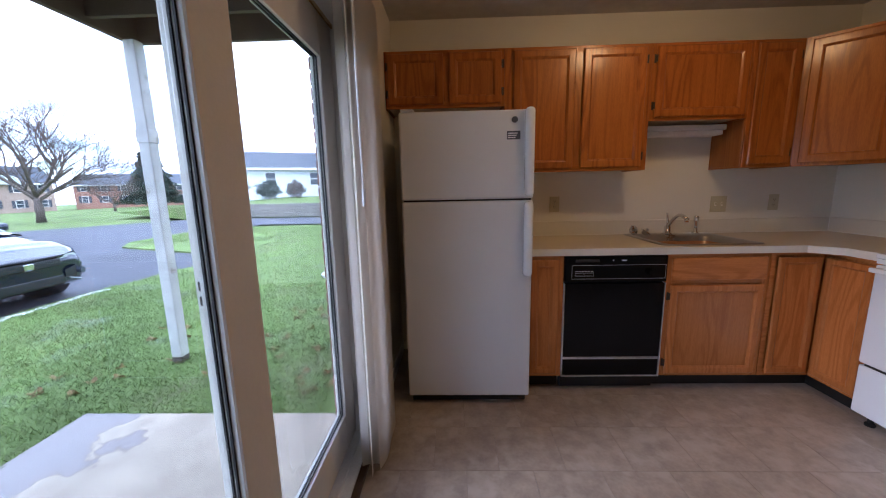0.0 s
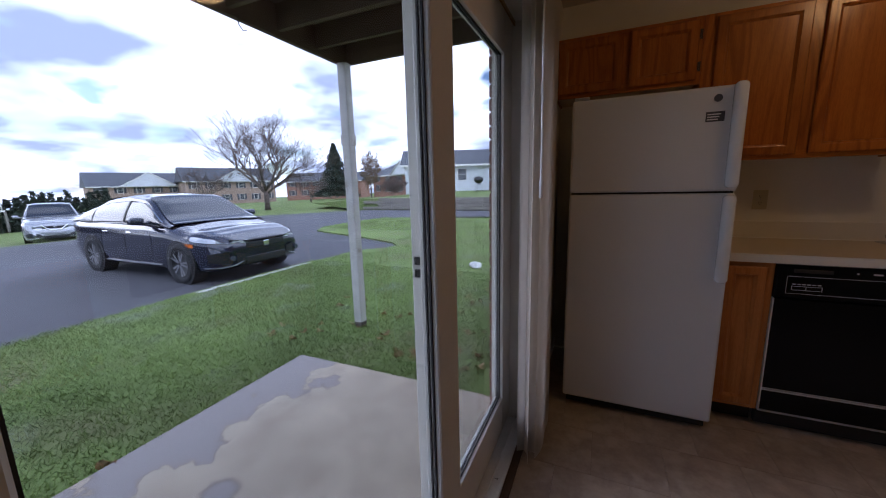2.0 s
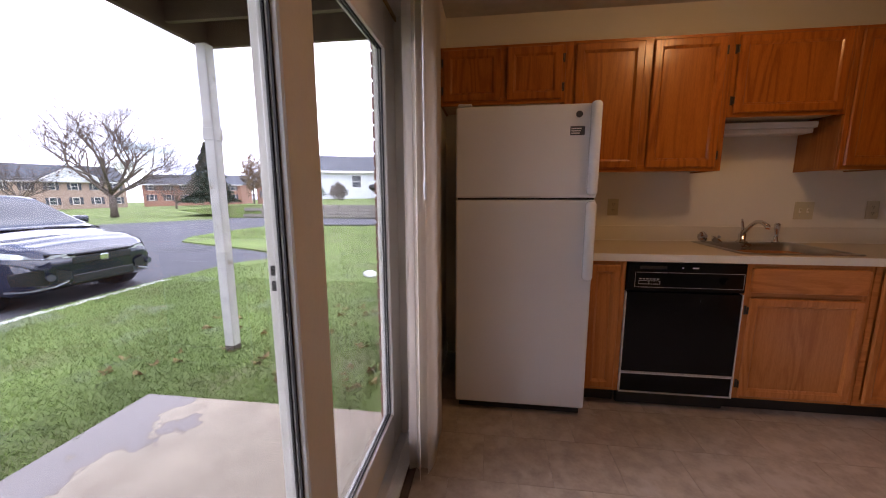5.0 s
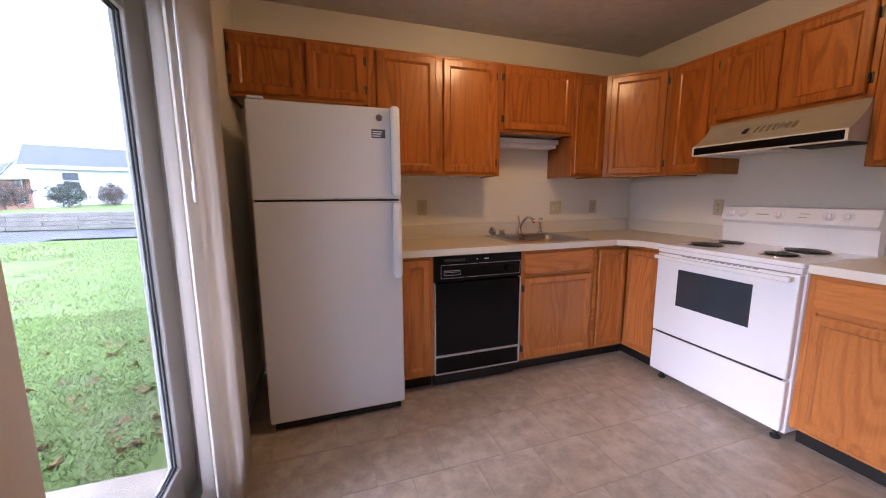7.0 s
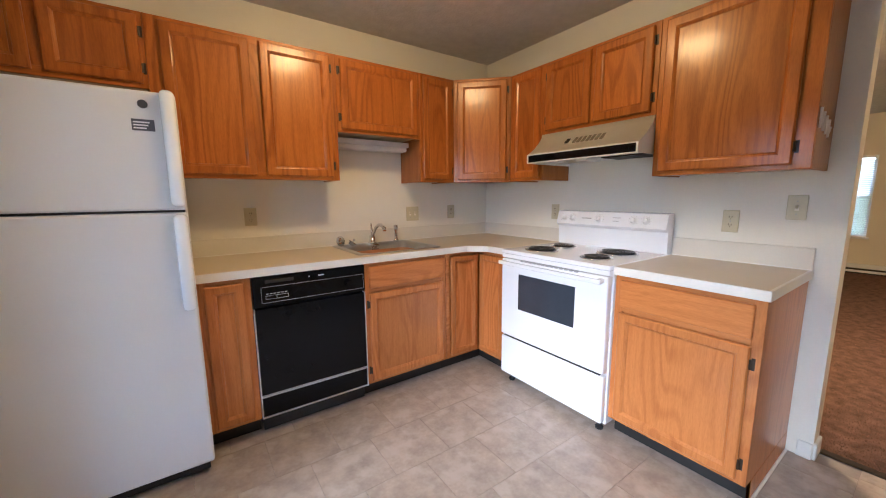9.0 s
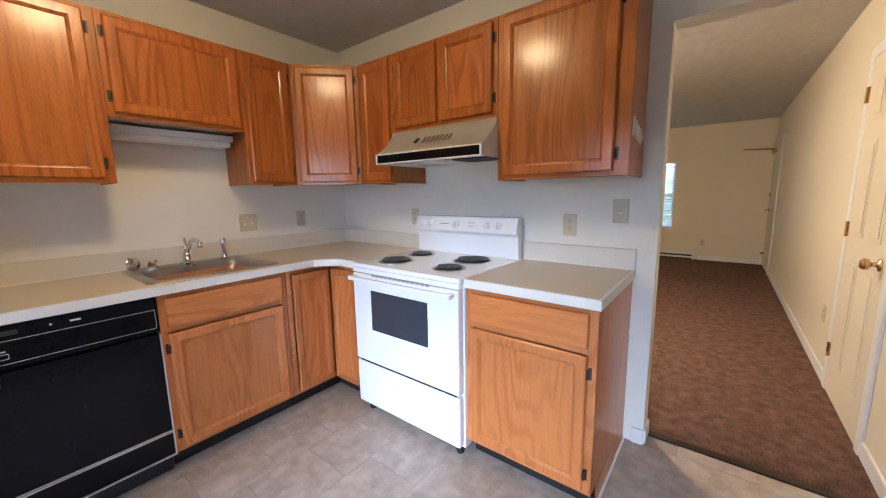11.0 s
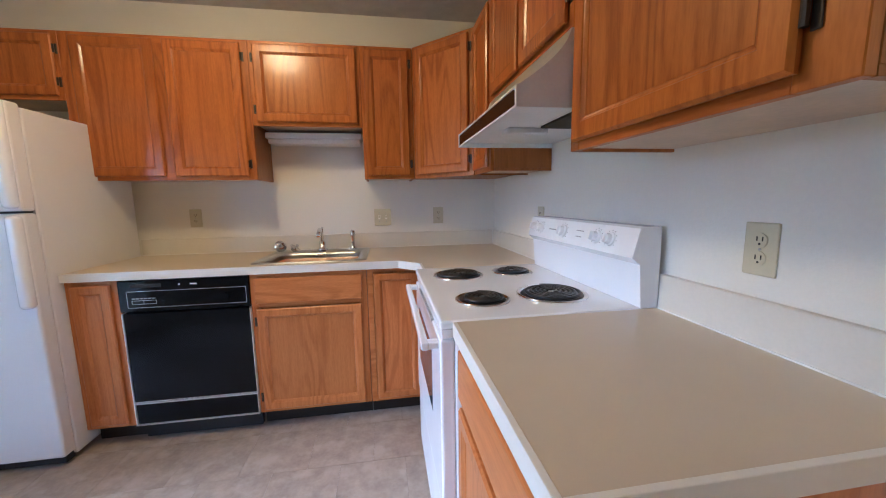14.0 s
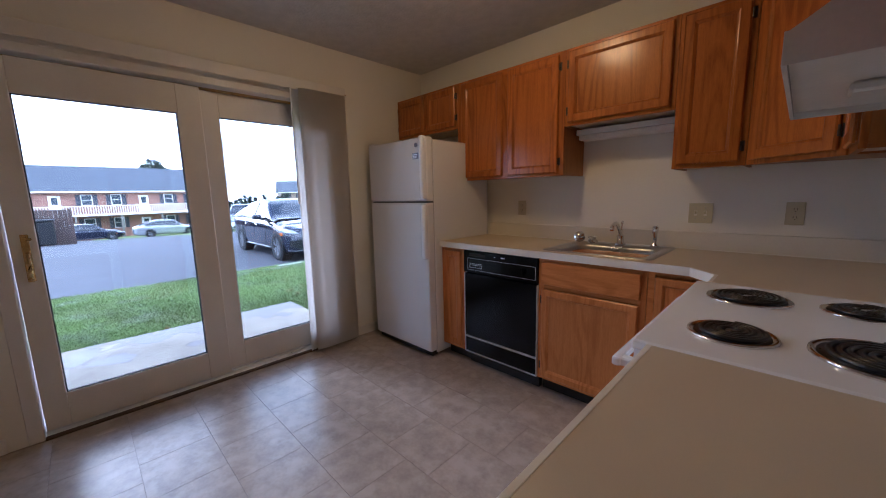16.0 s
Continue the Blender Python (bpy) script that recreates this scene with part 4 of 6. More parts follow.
def make_range():
    t = thing("range", pose(XE - 0.012, 2.093, 0, 0, 0, -90), "white free-standing electric coil range with oven window", "range")
    w, d = 0.755, 0.645
    f = -d
    part("body", box(B(), 0.0, f + 0.03, 0.055, w, -0.01, 0.895, 0.003), ENAMEL, t)
    top = B()
    box(top, -0.002, f - 0.012, 0.893, w + 0.002, -0.06, 0.918, 0.008, 3)
    part("cooktop", top, ENAMEL, t)
    part("vent_strip", box(B(), 0.004, f - 0.006, 0.868, w - 0.004, f + 0.03, 0.892), ENAMEL, t)
    v = B()
    for k in range(13):
        box(v, 0.17 + k * 0.032, f - 0.002, 0.868, 0.192 + k * 0.032, f + 0.008, 0.878)
    dr = part("oven_door", box(B(), 0.006, f - 0.012, 0.345, w - 0.006, f + 0.03, 0.862, 0.008, 3), ENAMEL, t, "white oven door")
    vv = part("vent_slot", v, PRINT, dr)
    vv.matrix_local = Matrix.Translation((0, -0.0115, -0.012))
    wv = B()
    box(wv, 0.155, f - 0.0135, 0.545, 0.565, f - 0.010, 0.775, 0.0012)
    part("oven_window", wv, DARKGLASS, dr, "dark oven window with rounded corners")
    h = B()
    box(h, 0.02, f - 0.062, 0.828, w - 0.02, f - 0.040, 0.852, 0.006, 2)
    for x in (0.025, w - 0.055):
        box(h, x, f - 0.045, 0.829, x + 0.03, f - 0.010, 0.851, 0.004)
    part("handle", h, ENAMEL, dr, "white bar handle")
    part("drawer", box(B(), 0.006, f - 0.008, 0.07, w - 0.006, f + 0.03, 0.332, 0.008, 3), ENAMEL, t, "white storage drawer")
    part("drawer_grip", box(B(), 0.03, f - 0.002, 0.326, w - 0.03, f + 0.02, 0.347), SLOT, t)
    for x in (0.05, w - 0.05):
        for y in (f + 0.06, -0.08):
            part("foot", lathe(B(), [(0.02, 0), (0.022, 0.012), (0.012, 0.02), (0.012, 0.056)], 14, Matrix.Translation((x, y, 0))), BLACK, t, "black levelling foot")
    bg = B()
    pr = [(-0.062, 0.915), (-0.072, 1.045), (-0.098, 1.065), (-0.075, 1.150), (-0.060, 1.155), (-0.008, 1.155), (-0.008, 0.915)]
    lo = [bg.verts.new((0.0, y, z)) for y, z in pr]
    hi = [bg.verts.new((w, y, z)) for y, z in pr]
    bg.faces.new(lo)
    bg.faces.new(list(reversed(hi)))
    for k in range(len(pr)):
        j = (k + 1) % len(pr)
        bg.faces.new((lo[k], hi[k], hi[j], lo[j]))
    b = part("backguard", bg, ENAMEL, t, "white sloped control panel")
    sl = math.atan2(0.085, 0.023)
    mm = Matrix.Translation((0, -0.0865, 1.108)) @ Matrix.Rotation(radians(-15), 4, "X")
    for x in (0.06, 0.125, 0.33, 0.56, 0.635):
        k = B()
        r = 0.023 if x != 0.33 else 0.026
        lathe(k, [(r, 0), (r * 0.96, 0.006), (r * 0.72, 0.008), (r * 0.66, 0.022), (r * 0.3, 0.024)], 24, mm @ Matrix.Translation((x, 0, 0)) @ Matrix.Rotation(radians(90), 4, "X"))
        box(k, x - 0.004, -0.031, -r * 0.62, x + 0.004, -0.02, r * 0.62, 0.002, 1, mm)
        kn = part("knob", k, ENAMEL, b, "white control knob", smooth=False)
        dl = B()
        for q in range(9):
            a = radians(-130 + q * 32)
            box(dl, x + math.sin(a) * r * 1.25 - 0.0012, -0.0012, math.cos(a) * r * 1.25 - 0.0012, x + math.sin(a) * r * 1.25 + 0.0012, 0.0005, math.cos(a) * r * 1.25 + 0.0012, 0, 1, mm)
        part("dial_mark", dl, PRINT, b)
    for q in ((0.205, -0.002, 0.275, 0.003), (0.425, 0.010, 0.475, 0.013), (0.425, -0.012, 0.465, -0.009)):
        part("panel_print", box(B(), q[0], -0.0012, q[1], q[2], 0.0005, q[3], 0, 1, mm), PRINT, b)
    for x, y, r in ((0.19, f + 0.155, 0.088), (0.175, f + 0.40, 0.07), (0.575, f + 0.155, 0.07), (0.56, f + 0.40, 0.098)):
        coil(t, x, y, 0.918, r)


def make_hood():
    t = thing("range_hood", pose(XE, 2.084, 1.476, 0, 0, -90), "almond range hood with black front band and vent slots", "range hood")
    w, d = 0.734, 0.455
    n = 14
    prof = [(-0.31, 0.199)]
    for k in range(n + 1):
        u = k / n
        prof.append((-0.31 - (d - 0.31) * u, 0.199 - 0.145 * (u ** 0.62)))
    sh = B()
    a, b = [sh.verts.new((0, y, z)) for y, z in prof], [sh.verts.new((w, y, z)) for y, z in prof]
    for k in range(len(prof) - 1):
        sh.faces.new((a[k], b[k], b[k + 1], a[k + 1]))
    bmesh.ops.solidify(sh, geom=sh.faces[:], thickness=0.002)
    part("shell", sh, HOOD_TOP, t, "curved almond sheet-metal top", smooth=True)
    for x in (0.0, w - 0.003):
        s = B()
        poly = prof[1:] + [(-d, 0.0), (-0.002, 0.0), (-0.002, 0.199)]
        v0 = [s.verts.new((x, y, z)) for y, z in poly]
        v1 = [s.verts.new((x + 0.003, y, z)) for y, z in poly]
        s.faces.new(v0)
        s.faces.new(list(reversed(v1)))
        for k in range(len(poly)):
            j = (k + 1) % len(poly)
            s.faces.new((v0[k], v1[k], v1[j], v0[j]))
        part("side", s, HOOD_W, t, "white end panel")
    part("front_band", box(B(), 0.012, -d - 0.001, 0.006, w - 0.012, -d + 0.004, 0.05), BLACK_GLOSS, t, "glossy black front band")
    r = B()
    for q in ((0.0, -d - 0.003, 0.0, w, -d + 0.004, 0.006), (0.0, -d - 0.003, 0.05, w, -d + 0.004, 0.056), (0.0, -d - 0.003, 0.006, 0.012, -d + 0.004, 0.05), (w - 0.012, -d - 0.003, 0.006, w, -d + 0.004, 0.05)):
        box(r, *q)
    part("band_frame", r, HOOD_W, t)
    pan = B()
    box(pan, 0.004, -d + 0.004, 0.02, w - 0.004, -0.003, 0.024)
    box(pan, 0.30, -d + 0.10, -0.004, 0.38, -0.20, 0.02, 0.006)
    part("underside", pan, HOOD_W, t)
    part("filter", box(B(), 0.40, -0.24, 0.012, 0.72, -0.04, 0.0195), SLOT, t, "dark grease filter")
    v = B()
    for k in range(7):
        u = 0.36
        y, z = -0.31 - (d - 0.31) * u, 0.199 - 0.145 * (u ** 0.62)
        mm = Matrix.Translation((0.30 + 0.03 * k, y, z)) @ Matrix.Rotation(radians(38), 4, "X")
        box(v, -0.009, -0.028, -0.001, 0.009, 0.028, 0.004, 0, 1, mm)
    part("vent_slot", v, mat("vent_shadow", (0.22, 0.19, 0.14), 0.6), t, "row of vent slots")
    v = B()
    box(v, -0.012, -0.022, -0.001, 0.012, 0.022, 0.006, 0.001, 1, Matrix.Translation((0.245, y, z)) @ Matrix.Rotation(radians(38), 4, "X"))
    part("switch", v, BLACK, t, "black rocker switch")


def make_sink():
    t = thing("sink", pose(SX0, SY0, 0.914), "brushed stainless drop-in kitchen sink", "sink")
    w, d = SX1 - SX0, SY1 - SY0
    z = 0.006
    bx0, bx1, by0, by1 = 0.05, w - 0.05, 0.04, d - 0.095
    b = B()

    def ring(x0, y0, x1, y1, zz, r):
        out = []
        for cx, cy, a0 in ((x1 - r, y1 - r, 0), (x0 + r, y1 - r, 90), (x0 + r, y0 + r, 180), (x1 - r, y0 + r, 270)):
            for k in range(5):
                a = radians(a0 + 22.5 * k)
                out.append(b.verts.new((cx + r * math.cos(a), cy + r * math.sin(a), zz)))
        return out
    rings = [ring(0, 0, w, d, 0.0005, 0.03), ring(0.002, 0.002, w - 0.002, d - 0.002, z, 0.03), ring(0.018, 0.016, w - 0.018, d - 0.016, z, 0.03), ring(bx0, by0, bx1, by1, z - 0.003, 0.06),
             ring(bx0 + 0.008, by0 + 0.008, bx1 - 0.008, by1 - 0.008, -0.02, 0.06), ring(bx0 + 0.02, by0 + 0.02, bx1 - 0.02, by1 - 0.02, -0.15, 0.06), ring(bx0 + 0.06, by0 + 0.06, bx1 - 0.06, by1 - 0.06, -0.165, 0.05)]
    for p, q in zip(rings, rings[1:]):
        for k in range(len(p)):
            j = (k + 1) % len(p)
            b.faces.new((p[k], p[j], q[j], q[k]))
    b.faces.new(rings[-1])
    part("basin", b, STEEL, t, smooth=True)
    dr = B()
    cyl(dr, (w / 2, (by0 + by1) / 2, -0.166), (w / 2, (by0 + by1) / 2, -0.163), 0.045, seg=24)
    part("drain", dr, CHROME, t)
    f = thing("faucet", pose(SX0 + 0.30, SY1 - 0.045, 0.920), "chrome single-lever kitchen faucet", "faucet")
    part("base_plate", lathe(B(), [(0.034, 0), (0.032, 0.008), (0.022, 0.012), (0.021, 0.055), (0.016, 0.062)], 24), CHROME, f, smooth=True)
    s = B()
    pts = [(0, 0, 0.04)] + [(0.012 * u, -0.19 * u, 0.05 + 0.095 * math.sin(min(1, u * 1.05) * 2.25)) for u in [k / 12 for k in range(13)]]
    tube(s, pts, 0.012, 10)
    cyl(s, (pts[-1][0], pts[-1][1], pts[-1][2] + 0.006), (pts[-1][0], pts[-1][1], pts[-1][2] - 0.02), 0.013, seg=14)
    part("spout", s, CHROME, f, smooth=True)
    lv = B()
    tube(lv, [(0, 0, 0.06), (0, 0.004, 0.09), (0.0, 0.012, 0.12), (0.002, 0.022, 0.15)], 0.011, 10, 0.006)
    part("lever", lv, CHROME, f, smooth=True)
    sp = thing("side_sprayer", pose(SX0 + 0.50, SY1 - 0.045, 0.920), "chrome side sprayer standing on the sink deck", "sprayer")
    part("holder", lathe(B(), [(0.022, 0), (0.021, 0.01), (0.013, 0.016), (0.012, 0.04)], 20), CHROME, sp, smooth=True)
    part("nozzle", lathe(B(), [(0.011, 0.04), (0.012, 0.07), (0.016, 0.09), (0.017, 0.12), (0.010, 0.128)], 20), CHROME, sp, "chrome and black spray head", smooth=True)
    for k, (x, y) in enumerate(((0.045, 0.03), (0.135, 0.02))):
        st = thing("sink_strainer", pose(SX0 + x, SY1 - 0.05 - y, 0.921, 78 - 40 * k, 0, 25 + 60 * k), "chrome sink basket strainer lying on the sink's edge", "strainer", "loose strainers")
        st.location.z = 0.921 + (0.036 if k == 0 else 0.022)
        part("bowl", lathe(B(), [(0.036, 0.0), (0.037, -0.003), (0.026, -0.006), (0.022, -0.024), (0.004, -0.028)], 24), CHROME, st, smooth=True)
        part("knob", lathe(B(), [(0.004, -0.006), (0.004, 0.012), (0.011, 0.016), (0.009, 0.024), (0.002, 0.026)], 14), STEEL, st, smooth=True)


def make_plate(m, label, kind):
    t = thing("wall_plate", m, label, "switch plate" if kind == "switch" else "outlet", "almond wall plates")
    w = 0.116 if kind == "double" or kind == "switch2" else 0.072
    part("plate", box(B(), -w / 2, -0.006, -0.058, w / 2, 0.0, 0.058, 0.003, 2), ALMOND, t)
    d = B()
    s = B()
    if kind == "outlet":
        for z in (0.02, -0.02):
            rc = part("receptacle", cyl(B(), (0, -0.006, z), (0, -0.0085, z), 0.0155, seg=20), ALMOND, t)
            for x in (-0.006, 0.006):
                part("slot", box(B(), x - 0.0012, -0.0092, z - 0.002, x + 0.0012, -0.0084, z + 0.008), SLOT, rc)
            part("slot", cyl(B(), (0, -0.0084, z - 0.008), (0, -0.0092, z - 0.008), 0.0025, seg=10), SLOT, rc)
    else:
        for x in ((-0.023, 0.023) if w > 0.1 else (0.0,)):
            part("recess", box(B(), x - 0.007, -0.0068, -0.014, x + 0.007, -0.0058, 0.014), HOOD_TOP, t)
            part("toggle", box(B(), x - 0.005, -0.016, -0.004, x + 0.005, -0.006, 0.012, 0.002), ALMOND, t, "almond toggle")
    for x in ((-0.023, 0.023) if w > 0.1 else (0.0,)):
        for z in ((0,) if kind == "outlet" else (0.03, -0.03)):
            part("screw", cyl(B(), (x, -0.0055, z), (x, -0.0075, z), 0.003, seg=8), STEEL, t)


def make_fittings():
    n = lambda x, z: pose(x, YN, z)
    e = lambda y, z: pose(XE, y, z, 0, 0, -90)
    make_plate(n(1.335, 1.145), "almond outlet on the wall beside the refrigerator", "outlet")
    make_plate(n(2.535, 1.125), "almond double switch plate above the sink's splash", "switch2")
    make_plate(n(2.93, 1.13), "almond outlet near the kitchen corner", "outlet")
    make_plate(e(2.19, 1.14), "almond outlet half hidden behind the range", "outlet")
    make_plate(e(1.074, 1.123), "almond outlet above the short worktop", "outlet")
    make_plate(e(0.826, 1.199), "almond switch plate near the doorway", "switch")
    t = thing("undercabinet_light", pose(1.845, YN - 0.165, 1.60), "unlit white strip light under the short cabinet", "light")
    part("housing", box(B(), 0.0, 0.0, 0.03, 0.577, 0.135, 0.066, 0.004, 2), HOOD_W, t)
    part("diffuser", box(B(), 0.012, 0.012, 0.0, 0.565, 0.122, 0.03, 0.006, 2), CAULK, t, "ribbed white diffuser")
    t = thing("ceiling_light", pose(1.78, 1.68, H), "warm flush-mount ceiling light with a glass bowl", "light")
    part("canopy", lathe(B(), [(0.15, 0.0), (0.15, -0.02), (0.13, -0.03)], 32), WHITE_TRIM, t, smooth=True)
    part("bowl", lathe(B(), [(0.128, -0.030), (0.135, -0.055), (0.11, -0.095), (0.06, -0.118), (0.004, -0.125)], 32), LAMPGLOW, t, "glowing warm glass bowl", smooth=True)


make_fridge()
make_dishwasher()
make_range()
make_hood()
make_sink()
make_fittings()

# ---- carpeted room ----


def make_living():
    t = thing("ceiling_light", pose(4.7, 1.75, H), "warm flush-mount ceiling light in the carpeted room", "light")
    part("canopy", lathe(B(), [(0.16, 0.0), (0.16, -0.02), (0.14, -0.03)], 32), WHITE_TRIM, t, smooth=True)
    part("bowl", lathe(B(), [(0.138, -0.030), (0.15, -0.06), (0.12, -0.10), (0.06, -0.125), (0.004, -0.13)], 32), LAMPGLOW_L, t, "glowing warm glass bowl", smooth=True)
    # window
    wy0, wy1, wz0, wz1 = 1.17, 2.1, 0.58, 1.83
    f = B()
    for q in ((wy0, wz0, wy0 + 0.04, wz1), (wy1 - 0.04, wz0, wy1, wz1), (wy0 + 0.04, wz0, wy1 - 0.04, wz0 + 0.04), (wy0 + 0.04, wz1 - 0.04, wy1 - 0.04, wz1), (wy0 + 0.04, 1.185, wy1 - 0.04, 1.225)):
        box(f, LX1 + 0.04, q[0], q[1], LX1 + 0.09, q[2], q[3], 0.002)
    w = structure("window_1", f, WHITE_TRIM, "white double-hung window with half-open slat blind", "window")
    p = part("pane", box(B(), LX1 + 0.062, wy0 + 0.04, wz0 + 0.04, LX1 + 0.066, wy1 - 0.04, wz1 - 0.04), GLASS, w, "clear glass pane")
    p.visible_shadow = False
    part("sill", box(B(), LX1 - 0.03, wy0 - 0.03, wz0 - 0.03, LX1 + 0.04, wy1 + 0.03, wz0, 0.004), WHITE_TRIM, w)
    m = B()
    for y in (wy0 + 0.30, wy0 + 0.60):
        box(m, LX1 + 0.058, y - 0.008, wz0 + 0.04, LX1 + 0.072, y + 0.008, wz1 - 0.04)
    part("muntin", m, WHITE_TRIM, w)
    b = thing("slat_blind", pose(LX1 + 0.02, wy0, wz0), "white horizontal slat blind hanging in the window", "blind")
    part("headrail", box(B(), -0.015, 0.005, 1.21, 0.02, 0.925, 1.245, 0.002), WHITE_TRIM, b)
    proto = box(B(), -0.015, 0.01, -0.0006, 0.015, 0.92, 0.0006)
    me = finish(proto, "slat", SLAT)
    for k in range(39):
        s = new("slat", me)
        s.parent = b
        s.matrix_local = pose(0, 0, 0.03 + k * 0.030, 0, 60, 0)
    # baseboard heater
    h = thing("baseboard_heater", pose(LX1, 0.78, 0.012), "cream electric baseboard heater under the window", "heater")
    bm = B()
    box(bm, -0.06, 0.0, 0.02, -0.001, 2.4, 0.055, 0.004)
    box(bm, -0.065, 0.0, 0.085, -0.001, 2.4, 0.15, 0.006)
    part("cover", bm, WHITE_TRIM, h)
    part("slot", box(B(), -0.05, 0.01, 0.0, -0.005, 2.39, 0.085), SLOT, h, "dark heating slot")
    for y in (0.0, 2.37):
        part("end_cap", box(B(), -0.067, y, 0.0, -0.001, y + 0.03, 0.152, 0.003), WHITE_TRIM, h)
    make_plate(pose(LX1, 0.67, 0.33, 0, 0, -90), "almond outlet low on the far wall", "outlet")
    make_plate(pose(4.97, LY0, 0.42, 0, 0, 180), "almond outlet low on the side wall", "outlet")
    # closet door, six panels
    x0, x1, hh = 3.93, 4.62, 2.02
    fr = B()
    for q in ((x0 - 0.065, 0.005, x0 - 0.004, hh + 0.06), (x1 + 0.004, 0.005, x1 + 0.065, hh + 0.06), (x0 - 0.004, hh, x1 + 0.004, hh + 0.06)):
        box(fr, q[0], LY0, q[1], q[2], LY0 + 0.018, q[3], 0.004)
    d = structure("door_2", fr, WHITE_TRIM, "cream six-panel closet door with brass knob, closed", "door")
    leaf = B()
    box(leaf, x0, LY0, 0.015, x1, LY0 + 0.014, hh - 0.004, 0.002)
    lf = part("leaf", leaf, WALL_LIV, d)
    pw = (x1 - x0 - 0.33) / 2
    for a in (x0 + 0.11, x1 - 0.11 - pw):
        for z0, z1 in ((0.22, 0.88), (1.02, 1.55), (1.66, 1.88)):
            g = B()
            box(g, a, LY0 + 0.012, z0, a + pw, LY0 + 0.0165, z1, 0.004)
            box(g, a + 0.025, LY0 + 0.016, z0 + 0.025, a + pw - 0.025, LY0 + 0.021, z1 - 0.025, 0.004)
            part("raised_panel", g, WALL_LIV, lf)
    for z in (0.28, 1.05, 1.82):
        part("hinge", cyl(box(B(), x1 - 0.012, LY0 + 0.014, z - 0.045, x1 + 0.02, LY0 + 0.019, z + 0.045), (x1 + 0.003, LY0 + 0.024, z - 0.045), (x1 + 0.003, LY0 + 0.024, z + 0.045), 0.006, seg=8), BRASS, d, "brass butt hinge")
    k = Matrix.Translation((x0 + 0.065, LY0 + 0.014, 0.93)) @ Matrix.Rotation(radians(-90), 4, "X")
    part("knob", lathe(B(), [(0.032, 0), (0.03, 0.006), (0.012, 0.010), (0.011, 0.03), (0.026, 0.040), (0.028, 0.055), (0.018, 0.066), (0.003, 0.068)], 20, k), BRASS, d, "round brass knob", smooth=True)
    # entrance door at the far end
    x0, x1 = 8.64, 9.50
    fr = B()
    for q in ((x0 - 0.06, 0.005, x0 - 0.004, 2.08), (x1 + 0.004, 0.005, x1 + 0.045, 2.08), (x0 - 0.004, 2.03, x1 + 0.004, 2.08)):
        box(fr, q[0], LY0, q[1], q[2], LY0 + 0.018, q[3], 0.004)
    d = structure("door_3", fr, WHITE_TRIM, "cream entrance door with lever and overhead closer", "door")
    part("leaf", box(B(), x0, LY0, 0.015, x1, LY0 + 0.014, 2.026, 0.002), WALL_LIV, d)
    c = B()
    box(c, x1 - 0.30, LY0 + 0.014, 1.86, x1 - 0.05, LY0 + 0.07, 1.92, 0.006)
    tube(c, [(x1 - 0.10, LY0 + 0.06, 1.93), (x1 - 0.25, LY0 + 0.42, 1.935), (x1 - 0.06, LY0 + 0.03, 1.94)], 0.009, 8)
    part("door_closer", c, BRASS, d, "bronze overhead door closer")
    c = B()
    cyl(c, (x1 - 0.08, LY0 + 0.014, 0.95), (x1 - 0.08, LY0 + 0.02, 0.95), 0.032, seg=20)
    tube(c, [(x1 - 0.08, LY0 + 0.02, 0.95), (x1 - 0.08, LY0 + 0.06, 0.95), (x1 - 0.19, LY0 + 0.065, 0.95)], 0.009, 8)
    part("lever_handle", c, BRASS, d, "brass lever handle")
    c = B()
    cyl(c, (x1 - 0.08, LY0 + 0.014, 1.20), (x1 - 0.08, LY0 + 0.03, 1.20), 0.028, seg=20)
    part("deadbolt", c, BRASS, d, "brass deadbolt")
    c = B()
    cyl(c, (x1 - 0.05, LY0 + 0.014, 0.22), (x1 - 0.05, LY0 + 0.06, 0.22), 0.014, seg=12)
    part("door_stop", c, BRASS, d)


make_living()

# ---- outdoors ----


def hgt(x, y):
    """Height of the ground: level by the house, falling away to the west."""
    k = min(1, max(0, (y - 10) / 25))
    return -0.20 - max(0.0, -14 - x) * (0.070 * (1 - k) + 0.021 * k)


def sheet(name, x0, x1, y0, y1, step, lift, material, label, category, cut=None):
    bm = B()
    nx, ny = round((x1 - x0) / step), round((y1 - y0) / step)
    g = [[bm.verts.new((x0 + i * step, y0 + j * step, hgt(x0 + i * step, y0 + j * step) + lift)) for j in range(ny + 1)] for i in range(nx + 1)]
    for i in range(nx):
        for j in range(ny):
            if cut is None or cut(x0 + (i + 0.5) * step, y0 + (j + 0.5) * step):
                bm.faces.new((g[i][j], g[i + 1][j], g[i + 1][j + 1], g[i][j + 1]))
    bmesh.ops.delete(bm, geom=[v for v in bm.verts if not v.link_faces], context="VERTS")
    return structure(name, bm, material, label, category)


def grass_patch(parent, n, x0, x1, y0, y1, z, seed, size, inside=lambda x, y: np.ones(len(x), bool)):
    r = np.random.RandomState(seed)
    x, y = x0 + r.rand(n) * (x1 - x0), y0 + r.rand(n) * (y1 - y0)
    k = inside(x, y)
    x, y = x[k], y[k]
    m = len(x)
    tufts("grass", x, y, np.full(m, z), r.rand(m) * 6.283, size * (0.4 + r.rand(m)), size * 0.22, BLADE, parent, 1.3, r, "short green lawn grass with pale frosty patches")


